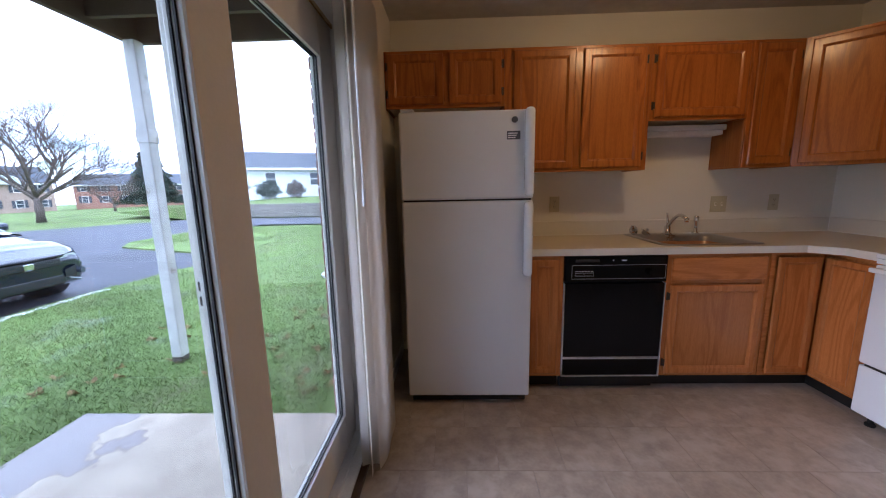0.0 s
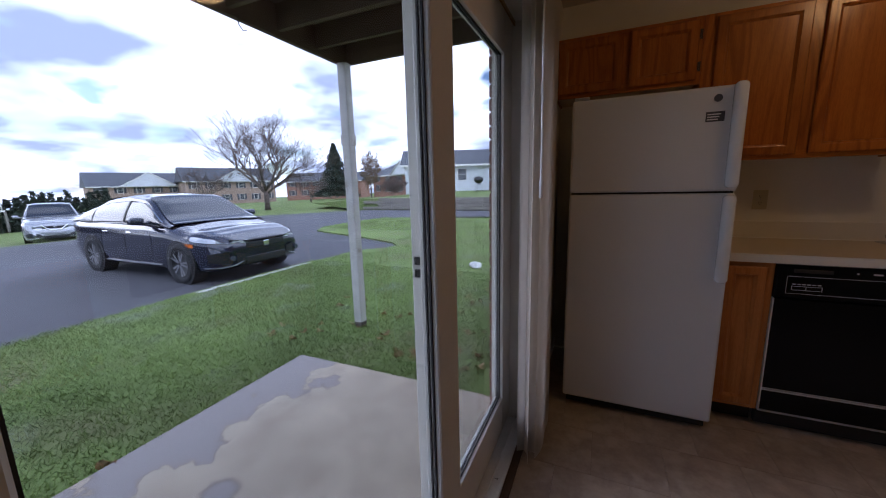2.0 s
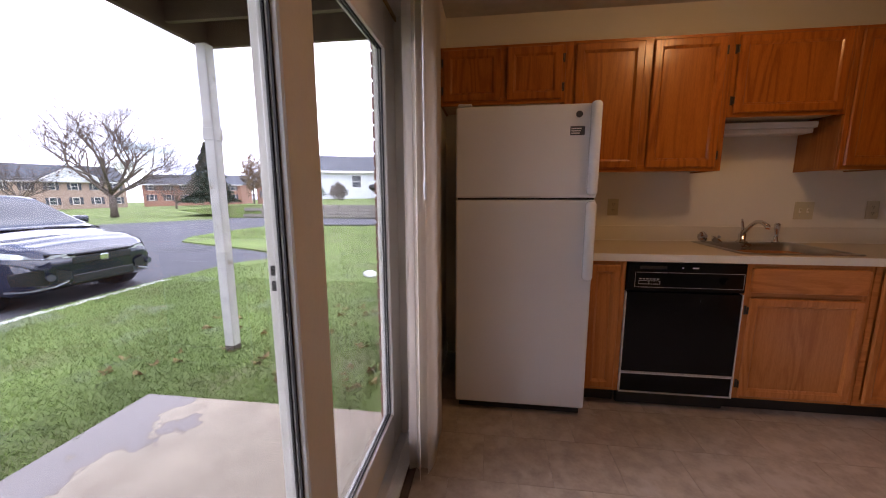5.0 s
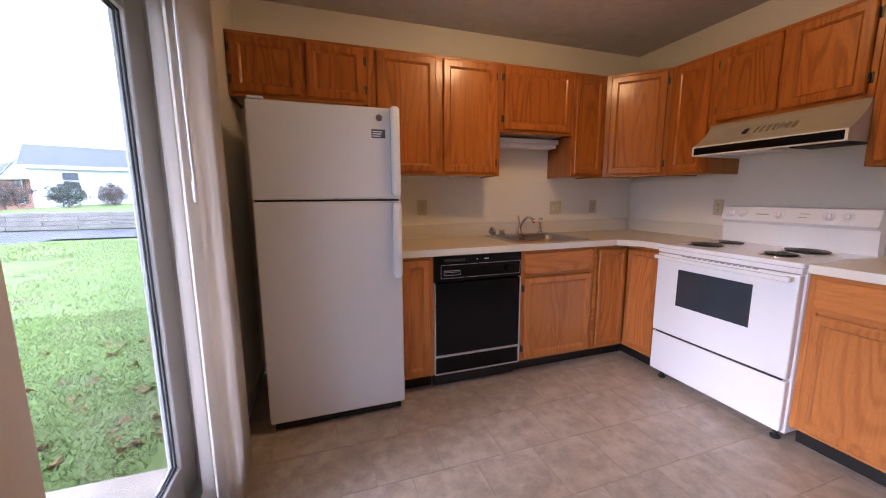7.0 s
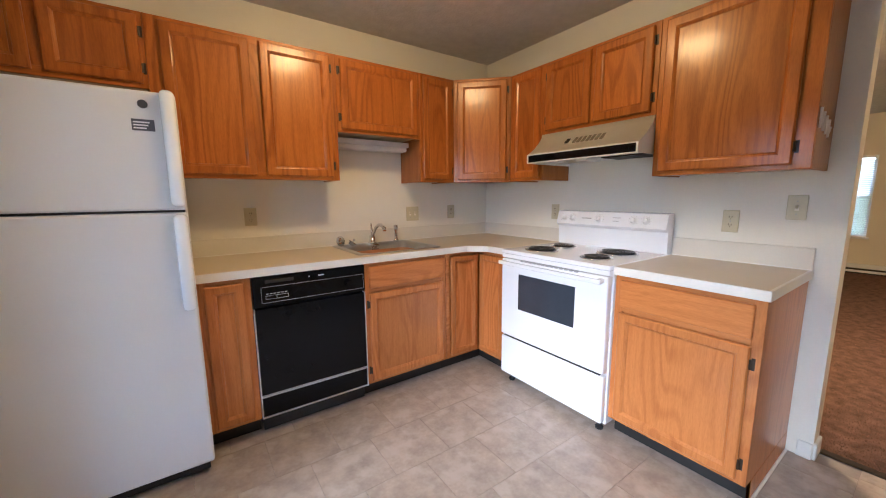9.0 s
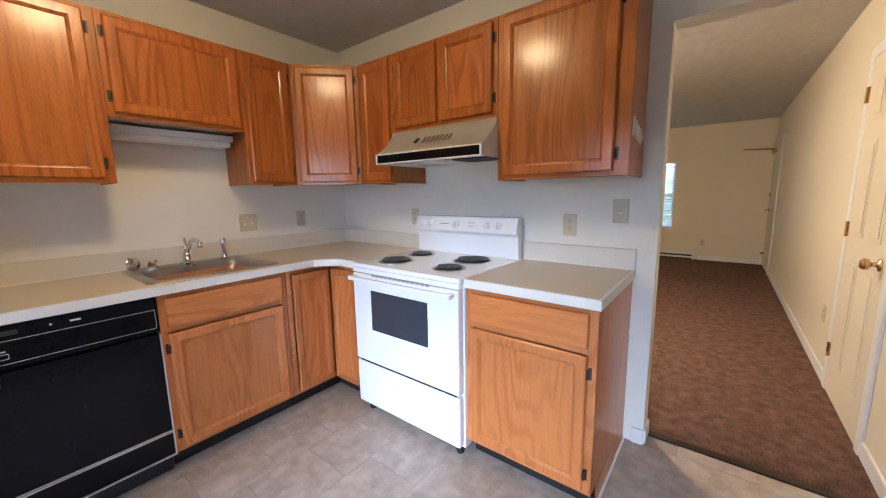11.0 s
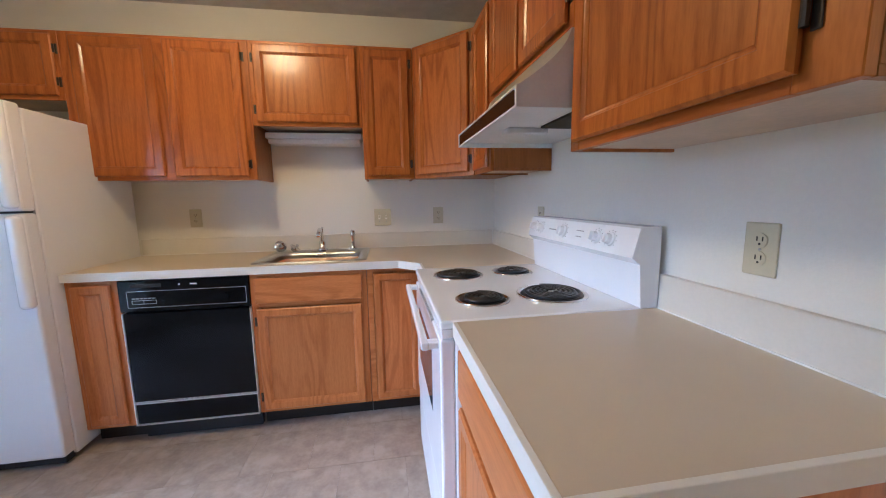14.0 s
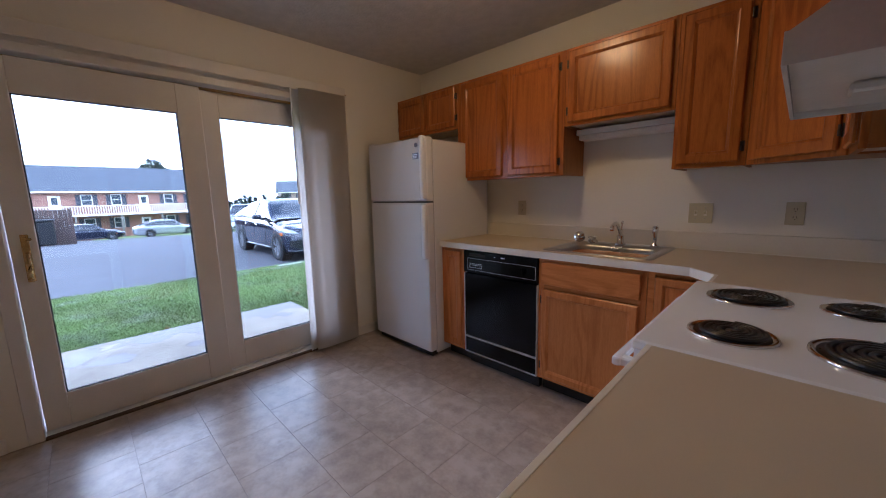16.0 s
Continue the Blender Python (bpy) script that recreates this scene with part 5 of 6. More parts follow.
def make_ground():
    sheet("ground", -420, 220, -260, 420, 20, 0, GRASS, "grassy ground reaching to the horizon", "ground")
    sheet("road", -62, -4, -40, 16, 2, 0.03, ASPHALT, "grey asphalt parking court, damp and worn", "parking lot", lambda x, y: not (y > 10 and x > -9))
    sheet("road_side", -70, 22, 16, 20, 2, 0.028, ASPHALT, "grey asphalt lane beyond the lawn", "road")
    # lawn beside the house, a step above the asphalt, with the grass island
    n = 60
    ed = [(-4.76 - 0.08 * math.sin(k * 0.7) - 0.05 * noise.noise((k * 0.4, 0, 0)), -30 + k * 36.6 / n) for k in range(n + 1)]
    poly = ed + [(-4.5, 7.0), (-4.15, 7.4), (-4.1, 7.7), (-4.5, 8.1), (-5.8, 8.7), (-7.3, 9.25), (-8.5, 9.7), (-9.1, 10.6), (-9.3, 13.0), (-8.8, 14.2), (-7.5, 14.9), (-3.0, 15.2), (6.0, 15.3), (20, 15.3), (20, -30)]
    lawn = structure("lawn", prism(B(), poly, -0.4, -0.13), GRASS, "green lawn between patio and parking court", "lawn")
    grass_patch(lawn, 95000, -4.75, -0.3, 0.0, 5.6, -0.131, 11, 0.032, lambda x, y: (x < -1.80) | (y > 2.34))
    grass_patch(lawn, 34000, -4.75, -1.80, -5.0, 0.0, -0.131, 12, 0.032)
    grass_patch(lawn, 30000, -4.6, 1.0, 5.6, 15.2, -0.131, 13, 0.045, lambda x, y: (x > -4.05) | (y < 6.7) | (y > 8.4))
    grass_patch(lawn, 7000, -9.0, -4.6, 10.3, 14.6, -0.131, 14, 0.06)
    slab = structure("patio", box(B(), -1.82, -3.2, -0.32, -0.086, 2.32, -0.106, 0.012, 2), CONCRETE, "stained concrete patio slab outside the door", "patio")
    b = B()
    for k in range(26):
        x = -4.70 + 0.07 * noise.noise((k * 0.5, 3, 0))
        wd = 0.042 + 0.03 * noise.noise((k * 0.9, 7, 0))
        box(b, x - wd, 3.25 + k * 0.082, -0.17, x + wd, 3.25 + (k + 1) * 0.082 - 0.002, -0.118 + 0.008 * noise.noise((k * 0.7, 1, 0)), 0.006)
    structure("kerb_line", b, PAINT_LINE, "worn white painted kerb edge in front of the car", "kerb")
    # timber terrace beyond the lane
    t = thing("retaining_wall", pose(0, 20.5, -0.17), "low grey timber retaining wall beyond the lane", "wall")
    for r in range(4):
        for k in range(12):
            x0 = -14.5 + k * 2.44 + (1.2 if r % 2 else 0)
            part("timber", box(B(), x0, 0.05 * r, 0.19 * r, x0 + 2.42, 0.05 * r + 0.18, 0.19 * r + 0.18, 0.012), TIMBER, t)
    bm = B()
    q = [bm.verts.new(p) for p in ((-14.5, 20.72, 0.55), (16, 20.72, 0.55), (20, 90, 1.3), (-20, 90, 1.3), (-14.5, 20.72, -0.3), (16, 20.72, -0.3), (-28, 30, -0.25), (-40, 90, -0.4))]
    bm.faces.new((q[0], q[1], q[2], q[3]))
    bm.faces.new((q[4], q[5], q[1], q[0]))
    bm.faces.new((q[4], q[0], q[6]))
    bm.faces.new((q[0], q[3], q[7], q[6]))
    tr = structure("lawn_terrace", bm, GRASS, "raised lawn behind the timber wall", "lawn")
    # fallen leaves
    lm = []
    for k in range(4):
        bm = B()
        c = bm.verts.new((0, 0, 0.004))
        ring = []
        for j in range(14):
            a = 2 * math.pi * j / 14
            r = 0.045 * (0.55 + 0.45 * abs(math.sin(a * 2.5 + k))) 
            ring.append(bm.verts.new((r * math.cos(a), r * math.sin(a) * 0.8, 0.008 + 0.018 * math.sin(a * 2 + k))))
        for j in range(14):
            bm.faces.new((c, ring[j], ring[(j + 1) % 14]))
        bmesh.ops.solidify(bm, geom=bm.faces[:], thickness=0.0012)
        lm.append(finish(bm, "fallen_leaf", LEAF))
    r = random.Random(8)
    spots = [(-1.39, 2.86), (-1.2, 3.08), (-0.93, 2.73), (-1.75, 3.05), (-1.84, 1.0)]
    while len(spots) < 75:
        x, y = -0.35 - r.random() ** 1.4 * 2.2, 2.55 + r.random() ** 1.6 * 3.0
        spots.append((x, y))
    for k, (x, y) in enumerate(spots):
        ob = tagged(new("fallen_leaf", lm[k % 4]), "dry brown leaf fallen on the lawn", "leaf", "fallen leaves")
        s = r.uniform(0.7, 1.35)
        ob.matrix_world = pose(x, y, -0.128, r.uniform(-12, 12), r.uniform(-12, 12), r.uniform(0, 360)) @ Matrix.Scale(s, 4)
    b = B()
    bmesh.ops.create_icosphere(b, subdivisions=3, radius=0.11)
    for v in b.verts:
        v.co *= 1 + 0.35 * noise.noise(v.co * 12)
        v.co.z = max(-0.02, v.co.z * 0.75)
    s = solid("white_stone", b, PAINT_LINE, "white stone lying in the grass", "stone", smooth=True)
    s.location = (-1.5, 6.0, -0.11)


def make_house_outside():
    w = B()
    box(w, -0.082, YS - 4, -0.3, -0.041, DY0 - 0.02, 2.62)
    box(w, -0.082, DY1 + 0.036, -0.3, -0.041, 3.3, 2.62)
    box(w, -0.082, DY0 - 0.02, DH + 0.03, -0.041, DY1 + 0.036, 2.62)
    wall = structure("wall_outside", w, MORTAR, "red brick outer wall beside the patio door", "wall")
    bw, bh = 0.194, 0.057
    me = {}
    z, row = -0.10, 0
    while z < 2.5:
        y = DY1 + 0.028 if row % 2 else DY1 - 0.074
        while y < 3.2:
            y0 = max(y, DY1 + 0.028)
            key = round(y + bw - y0, 3)
            if key not in me:
                me[key] = finish(box(B(), 0, 0, 0, 0.045, key, bh, 0.003), "brick", BRICK)
            ob = new("brick", me[key])
            ob.parent = wall
            ob.matrix_local = pose(-0.089 + 0.002 * noise.noise((row, y * 5, 0)), y0, z)
            y += bw + 0.010
        z += bh + 0.010
        row += 1
    d = thing("deck_overhead", pose(-0.09, 0, 2.42), "dark brown underside of the deck overhead with joists", "deck")
    x1 = -1.72
    part("rim_beam", box(B(), x1 - 0.04, -3.4, -0.02, x1, 3.22, 0.20), DECK, d)
    part("rim_beam", box(B(), x1, 3.18, 0.0, 0.0, 3.22, 0.20), DECK, d)
    for k in range(16):
        y = 2.80 - k * 0.40
        part("joist", box(B(), x1, y - 0.019, 0.02, 0.0, y + 0.019, 0.20), DECK, d)
    for k in range(46):
        part("board", box(B(), x1 - 0.06, 3.23 - (k + 1) * 0.145, 0.201, 0.0, 3.23 - k * 0.145 - 0.006, 0.226), DECK, d)
    p = thing("deck_post", pose(-1.77, 3.08, -0.13), "weathered white wooden post with a metal hook", "post")
    part("shaft", box(B(), -0.045, -0.045, -0.02, 0.045, 0.045, 2.53, 0.006), POSTW, p)
    part("collar", box(B(), -0.05, -0.052, 1.80, 0.052, 0.05, 1.90, 0.004), POSTW, p)
    part("rotted_foot", box(B(), -0.047, -0.047, -0.02, 0.047, 0.047, 0.06, 0.008), BARK, p, "dark damp rotted foot")
    part("hook", tube(B(), [(-0.045, -0.02, 1.53), (-0.085, -0.03, 1.56), (-0.10, -0.03, 1.60), (-0.08, -0.03, 1.63), (-0.06, -0.03, 1.60)], 0.005, 6), CAR_TRIM, p, "black metal hook")
    h = solid("plant_hook", tube(B(), [(-1.8, 2.05, 2.42), (-1.8, 2.05, 2.36), (-1.8, 2.08, 2.33), (-1.8, 2.11, 2.345)], 0.004, 6), CAR_TRIM, "small black hook screwed under the deck", "hook")


def wheel(parent, x, y, z, r, side):
    w = B()
    m = Matrix.Translation((x, y, z)) @ Matrix.Rotation(radians(-90 * side), 4, "X")
    lathe(w, [(r * 0.62, -0.19), (r * 0.93, -0.19), (r, -0.17), (r, -0.03), (r * 0.95, -0.003), (r * 0.68, 0.0), (r * 0.66, -0.03)], 36, m)
    wh = part("wheel", w, TYRE, parent, "black tyre", smooth=True)
    rim = B()
    lathe(rim, [(r * 0.68, -0.004), (r * 0.66, 0.002), (r * 0.60, -0.006), (r * 0.58, -0.06), (0.02, -0.07)], 36, m)
    part("rim_barrel", rim, CAR_TRIM, wh, smooth=True)
    sp = B()
    for k in range(5):
        for da in (-0.20, 0.20):
            a = 2 * math.pi * k / 5 + da
            c, s = math.cos(a), math.sin(a)
            v = []
            for rr, t in ((0.03, 0.012), (r * 0.66, 0.017)):
                for q in (-1, 1):
                    for zz in (-0.02, -0.002):
                        v.append(sp.verts.new(m @ Vector((c * rr - s * q * t, s * rr + c * q * t, zz))))
            for f in ((0, 1, 3, 2), (4, 6, 7, 5), (0, 4, 5, 1), (2, 3, 7, 6), (1, 5, 7, 3), (0, 2, 6, 4)):
                sp.faces.new([v[i] for i in f])
    part("spokes", sp, RIM, wh, "five twin alloy spokes")


def lerp(tab, u):
    for (a, va), (b, vb) in zip(tab, tab[1:]):
        if u <= b:
            k = (u - a) / (b - a)
            k = k * k * (3 - 2 * k) if a > tab[0][0] else k
            return va + (vb - va) * k
    return tab[-1][1]


def quad_grid(bm, rows):
    vs = [[bm.verts.new(p) for p in r] for r in rows]
    for a, b in zip(vs, vs[1:]):
        for k in range(len(a) - 1):
            bm.faces.new((a[k], a[k + 1], b[k + 1], b[k]))
    return bm


def make_car(name, m, paint, L, W, top, belt, roof, wb, wr, label):
    """x forward from the rear bumper, y to its left. top, roof: heights along the length from 0 (rear) to 1 (front)."""
    t = thing(name, m, label, "car", "parked cars")
    dark = paint is CAR_BLUE
    N = 60

    def half(u):
        e = min(1, min(u, 1 - u) / 0.13)
        e = 1 - (1 - e) ** 2
        return W / 2 * ((0.74 if u > 0.5 else 0.84) * (1 - e) + e)

    def side(u):
        """Outline of the half section from the floor up to the middle of the bonnet."""
        w, zt = half(u), lerp(top, u)
        zb = 0.19 + 0.09 * max(0, 1 - min(u, 1 - u) / 0.06)
        return [(0.0, zb), (w * 0.88, zb), (w * 0.965, zb + 0.05), (w * 0.975, zb + 0.13), (w * 0.995, zb + 0.22), (w * 0.985, zt - 0.26), (w * 1.0, zt - 0.15), (w * 0.985, zt - 0.10), (w * 0.93, zt - 0.035), (w * 0.84, zt - 0.003), (w * 0.72, zt + 0.012), (w * 0.64, zt + 0.012), (w * 0.3, zt + 0.028), (0.0, zt + 0.034)]

    def at(u, z):
        p = side(u)
        for (y0, z0), (y1, z1) in zip(p[1:], p[2:]):
            if z0 <= z <= z1:
                return y0 + (y1 - y0) * (z - z0) / max(1e-6, z1 - z0)
        return p[6][0]
    body = B()
    secs = []
    for i in range(N + 1):
        u = i / N
        pts = side(u)
        secs.append([body.verts.new((u * L, y, z)) for y, z in pts] + [body.verts.new((u * L, -y, z)) for y, z in reversed(pts[1:-1])])
    for a, b in zip(secs, secs[1:]):
        for k in range(len(a)):
            j = (k + 1) % len(a)
            body.faces.new((a[k], a[j], b[j], b[k]))
    # rounded tail and nose
    for ring, dx in ((list(reversed(secs[0])), -0.05), (secs[-1], 0.05)):
        c = sum((v.co for v in ring), Vector()) / len(ring)
        inner = [body.verts.new((v.co.x + dx, c.y + (v.co.y - c.y) * 0.90, c.z + (v.co.z - c.z) * 0.84)) for v in ring]
        for k in range(len(ring)):
            j = (k + 1) % len(ring)
            body.faces.new((ring[k], ring[j], inner[j], inner[k]))
        body.faces.new(inner)
    part("body", body, paint, t, smooth=True)
    NX = L + 0.05
    u0, u1 = roof[0][0], roof[-1][0]
    peak = max(v for _, v in roof)

    def cab(u):
        zt, zb = lerp(roof, u), min(lerp(top, u) - 0.02, belt - 0.01)
        k = max(0.0, (zt - zb)) / (peak - belt)
        w0 = W / 2 * 0.935
        return w0, w0 - W / 2 * 0.25 * min(1, k), zb, zt

    def cabpt(u, v):
        """v from 0 at the belt to 1 at the rail, then to 2 at the middle of the roof."""
        w0, w1, zb, zt = cab(u)
        ws, zs = w0 - (w0 - w1) * 0.82, zb + (zt - zb) * 0.84
        if v <= 1:
            return w0 + (ws - w0) * v + 0.016 * math.sin(v * 3.14), zb + (zs - zb) * v
        q = (v - 1) * 1.5708
        return ws * math.cos(q) ** 0.55 if q < 1.57 else 0.0, zs + (zt + 0.02 - zs) * math.sin(q) ** 0.8
    shell = B()
    vv = [0, 0.25, 0.5, 0.75, 1, 1.12, 1.25, 1.4, 1.6, 1.8, 2.0]
    rows = []
    for i in range(33):
        u = u0 + (u1 - u0) * i / 32
        half_row = [(u * L, *cabpt(u, v)) for v in vv]
        rows.append(half_row + [(x, -y, z) for x, y, z in reversed(half_row[:-1])])
    quad_grid(shell, rows)
    part("roof", shell, paint, t, smooth=True)

    def topz(u, y):
        """Height of the cabin's skin at a half width y."""
        lo, hi = 1.0, 2.0
        for _ in range(18):
            mid = (lo + hi) / 2
            if cabpt(u, mid)[0] > y:
                lo = mid
            else:
                hi = mid
        return cabpt(u, lo)[1]
    ur = next(roof[k][0] for k in range(len(roof)) if roof[k][1] > peak - 0.06)
    uf = max(a for a, b in roof if b > peak - 0.06)
    for nm, a, b in (("windscreen", uf + 0.018, u1 - 0.004), ("rear_window", ur - 0.02, u0 + 0.02)):
        g = B()
        rows = []
        for i in range(13):
            u = a + (b - a) * i / 12
            w = cabpt(u, 1.0)[0] * 0.90
            rows.append([(u * L + (0.012 if a < b else -0.012), w * k / 6, topz(u, abs(w * k / 6)) + 0.016) for k in range(-6, 7)])
        part(nm, quad_grid(g, rows), CAR_GLASS, t, "dark reflecting glass", smooth=True)
    for s in (1, -1):
        for a, b in ((u0 + 0.085, u0 + 0.165), (u0 + 0.175, 0.455), (0.475, u1 - 0.065)):
            g = B()
            rows = []
            for i in range(9):
                u = a + (b - a) * i / 8
                rows.append([(u * L, s * (cabpt(u, v)[0] + 0.010), cabpt(u, v)[1]) for v in (0.10, 0.3, 0.5, 0.7, 0.93)])
            part("side_window", quad_grid(g, rows), CAR_GLASS, t, "dark reflecting glass", smooth=True)
        u = 0.465
        part("pillar", tube(B(), [(u * L, s * (cabpt(u, v)[0] + 0.001), cabpt(u, v)[1]) for v in (0.08, 0.5, 0.95)], 0.022, 6), CAR_TRIM, t, "black door pillar")
        line = [(u0 + 0.07 + (u1 - 0.05 - u0 - 0.07) * k / 24) for k in range(25)]
        part("window_trim", tube(B(), [(u * L, s * (cabpt(u, 0.97)[0] + 0.006), cabpt(u, 0.97)[1]) for u in line], 0.010, 5), CHROME if dark else CAR_TRIM, t, "bright window trim" if dark else "")
        part("belt_trim", tube(B(), [(u * L, s * (cabpt(u, 0.06)[0] + 0.006), cabpt(u, 0.06)[1]) for u in line], 0.009, 5), CAR_TRIM, t)
        yb = s * W / 2 * 0.99
        for u in (0.30, 0.475, 0.655):
            part("door_gap", tube(B(), [(u * L, s * (at(u, z) + 0.001), z) for z in (0.36, 0.46, 0.6, 0.7, belt - 0.16)], 0.0045, 4), SLOT, t)
        for u in (0.325, 0.50):
            part("door_handle", box(B(), u * L, yb - 0.02, belt - 0.17, u * L + 0.17, yb + 0.03, belt - 0.14, 0.01, 2), CHROME if dark else paint, t)
        mi = B()
        box(mi, 0.635 * L, s * (W / 2 - 0.06), belt + 0.0, 0.655 * L, s * (W / 2 + 0.05), belt + 0.04)
        box(mi, 0.618 * L, s * (W / 2 + 0.03), belt + 0.0, 0.655 * L, s * (W / 2 + 0.22), belt + 0.12, 0.035, 3)
        part("wing_mirror", mi, paint, t, smooth=True)
        part("sill_trim", tube(B(), [(u * L, s * (at(u, 0.27) + 0.002), 0.255 + 0.04 * abs(u - 0.35)) for u in (0.30, 0.4, 0.5, 0.6, 0.70)], 0.014, 5), RIM if dark else CAR_TRIM, t)
        for u in (wr, wr + wb / L):
            part("wheel_arch", cyl(B(), (u * L, s * (W / 2 - 0.22), 0.335), (u * L, s * (at(u, 0.5) + 0.008), 0.335), 0.368, seg=40), CAR_TRIM, t)
            wheel(t, u * L, s * (W / 2 + 0.014), 0.325, 0.325, s)
        # headlight wraps from the grille round the corner
        hz = lerp(top, 0.97)
        hl = []
        for u in (0.885, 0.91, 0.935, 0.96, 0.985, 1.0):
            k = (u - 0.885) / 0.115
            z1, z0 = min(hz + 0.035 - 0.05 * k, lerp(top, u) - 0.035), hz - 0.02 - 0.065 * k ** 0.6
            hl.append([(u * L + 0.008 * k, s * (at(u, z) + 0.007), z) for z in (z0, (z0 + z1) / 2, z1)])
        w = half(1.0)
        for y in (0.85, 0.66, 0.50):
            hl.append([(NX + 0.006 - 0.03 * (y > 0.8), s * w * y, z) for z in (hz - 0.10, hz - 0.075, hz - 0.05)])
        part("headlight", quad_grid(B(), hl), LENS, t, "clear headlight", smooth=True)
        part("side_marker", quad_grid(B(), [[(u * L, s * (at(u, z) + 0.006), z) for z in (hz - 0.135, hz - 0.075)] for u in (0.862, 0.88, 0.90)]), AMBER, t, "amber side marker")
        it = []
        for u in (0.945, 0.965, 0.985, 1.0):
            it.append([(u * L + 0.006, s * (at(u, z) + 0.008), z) for z in (0.33 + 0.25 * (1 - u), 0.43, 0.52 - 0.6 * (1 - u))])
        it.append([(NX + 0.005, s * w * 0.80, z) for z in (0.34, 0.43, 0.50)])
        it.append([(NX + 0.006, s * w * 0.60, z) for z in (0.36, 0.43, 0.46)])
        part("intake", quad_grid(B(), it), CAR_TRIM, t, "black side intake", smooth=True)
        part("fog_lamp", cyl(B(), (NX - 0.06, s * w * 0.90, 0.415), (NX + 0.02, s * w * 0.93, 0.415), 0.042, seg=16), DARKGLASS, t, "small round fog lamp")
        part("bumper_blade", tube(B(), [(0.93 * L, s * (at(0.93, 0.27) + 0.01), 0.27), (0.975 * L, s * (at(0.975, 0.27) + 0.012), 0.265), (NX, s * w * 0.88, 0.30), (NX + 0.012, s * w * 0.66, 0.345)], 0.012, 5), RIM if dark else CHROME, t, "silver bumper edge")
    w = half(1.0)
    part("grille", box(B(), L - 0.05, -w * 0.56, hz - 0.20, NX + 0.008, w * 0.56, hz - 0.09, 0.02, 2), CAR_TRIM, t, "black grille")
    part("lower_intake", box(B(), L - 0.05, -w * 0.60, 0.27, NX + 0.004, w * 0.60, 0.42, 0.03, 2), CAR_TRIM, t, "black lower intake")
    part("badge", box(B(), NX, -0.055, hz - 0.19, NX + 0.02, 0.055, hz - 0.105, 0.014, 2), CHROME, t, "plain chrome badge")
    if dark:
        part("grille_bar", tube(B(), [(L - 0.02, -w * 0.9, hz - 0.045), (NX + 0.012, -w * 0.55, hz - 0.07), (NX + 0.018, 0, hz - 0.075), (NX + 0.012, w * 0.55, hz - 0.07), (L - 0.02, w * 0.9, hz - 0.045)], 0.016, 6), BLACK_GLOSS, t, "gloss black bar over the grille")
    else:
        part("grille_bar", tube(B(), [(NX, -w * 0.55, hz - 0.06), (NX + 0.02, -0.16, hz - 0.25), (NX + 0.02, 0.16, hz - 0.25), (NX, w * 0.55, hz - 0.06)], 0.026, 6), CHROME, t, "chrome V on the grille")
        for s in (1, -1):
            part("roof_rail", tube(B(), [(u * L, s * (cabpt(u, 1.15)[0]), cabpt(u, 1.15)[1] + 0.05) for u in (0.16, 0.25, 0.35, 0.45, 0.52)], 0.018, 6), RIM, t)
    part("number_plate", box(B(), -0.07, -0.16, 0.62, -0.052, 0.16, 0.78, 0.004), LENS, t)
    return t


def make_cars():
    make_car("sedan", pose(-9.30, 4.57, -0.17, 0, 0, -1), CAR_BLUE, 4.52, 1.80, [(0, 0.88), (0.05, 0.98), (0.22, 0.97), (0.60, 0.95), (0.72, 0.92), (0.88, 0.82), (0.95, 0.76), (1, 0.67)], 0.94,
             [(0.05, 0.97), (0.18, 1.20), (0.32, 1.37), (0.44, 1.405), (0.54, 1.37), (0.77, 0.91)], 2.70, 0.222, "dark blue four-door sedan parked on asphalt")
    make_car("sports_utility_car", pose(-24.8, 8.74, hgt(-22.3, 8.0) + 0.03, 0, 0, -18), CAR_SILVER, 4.65, 1.86, [(0, 0.95), (0.05, 1.12), (0.60, 1.10), (0.72, 1.08), (0.90, 0.98), (0.97, 0.88), (1, 0.72)], 1.10,
             [(0.03, 1.12), (0.13, 1.62), (0.42, 1.68), (0.53, 1.64), (0.74, 1.08)], 2.70, 0.20, "silver sports utility car parked behind the sedan")
    for x, y, a, pt in ((-36, 3.5, 90, CAR_SILVER), (-38, -1.5, 95, CAR_BLUE)):
        make_car("sedan", pose(x, y, hgt(x, y) + 0.03, 0, 0, a), pt, 4.5, 1.78, [(0, 0.86), (0.06, 0.99), (0.60, 0.93), (0.90, 0.77), (1, 0.62)], 0.94,
                 [(0.07, 0.98), (0.30, 1.36), (0.45, 1.41), (0.55, 1.39), (0.74, 0.93)], 2.70, 0.222, "distant car parked before the brick building")


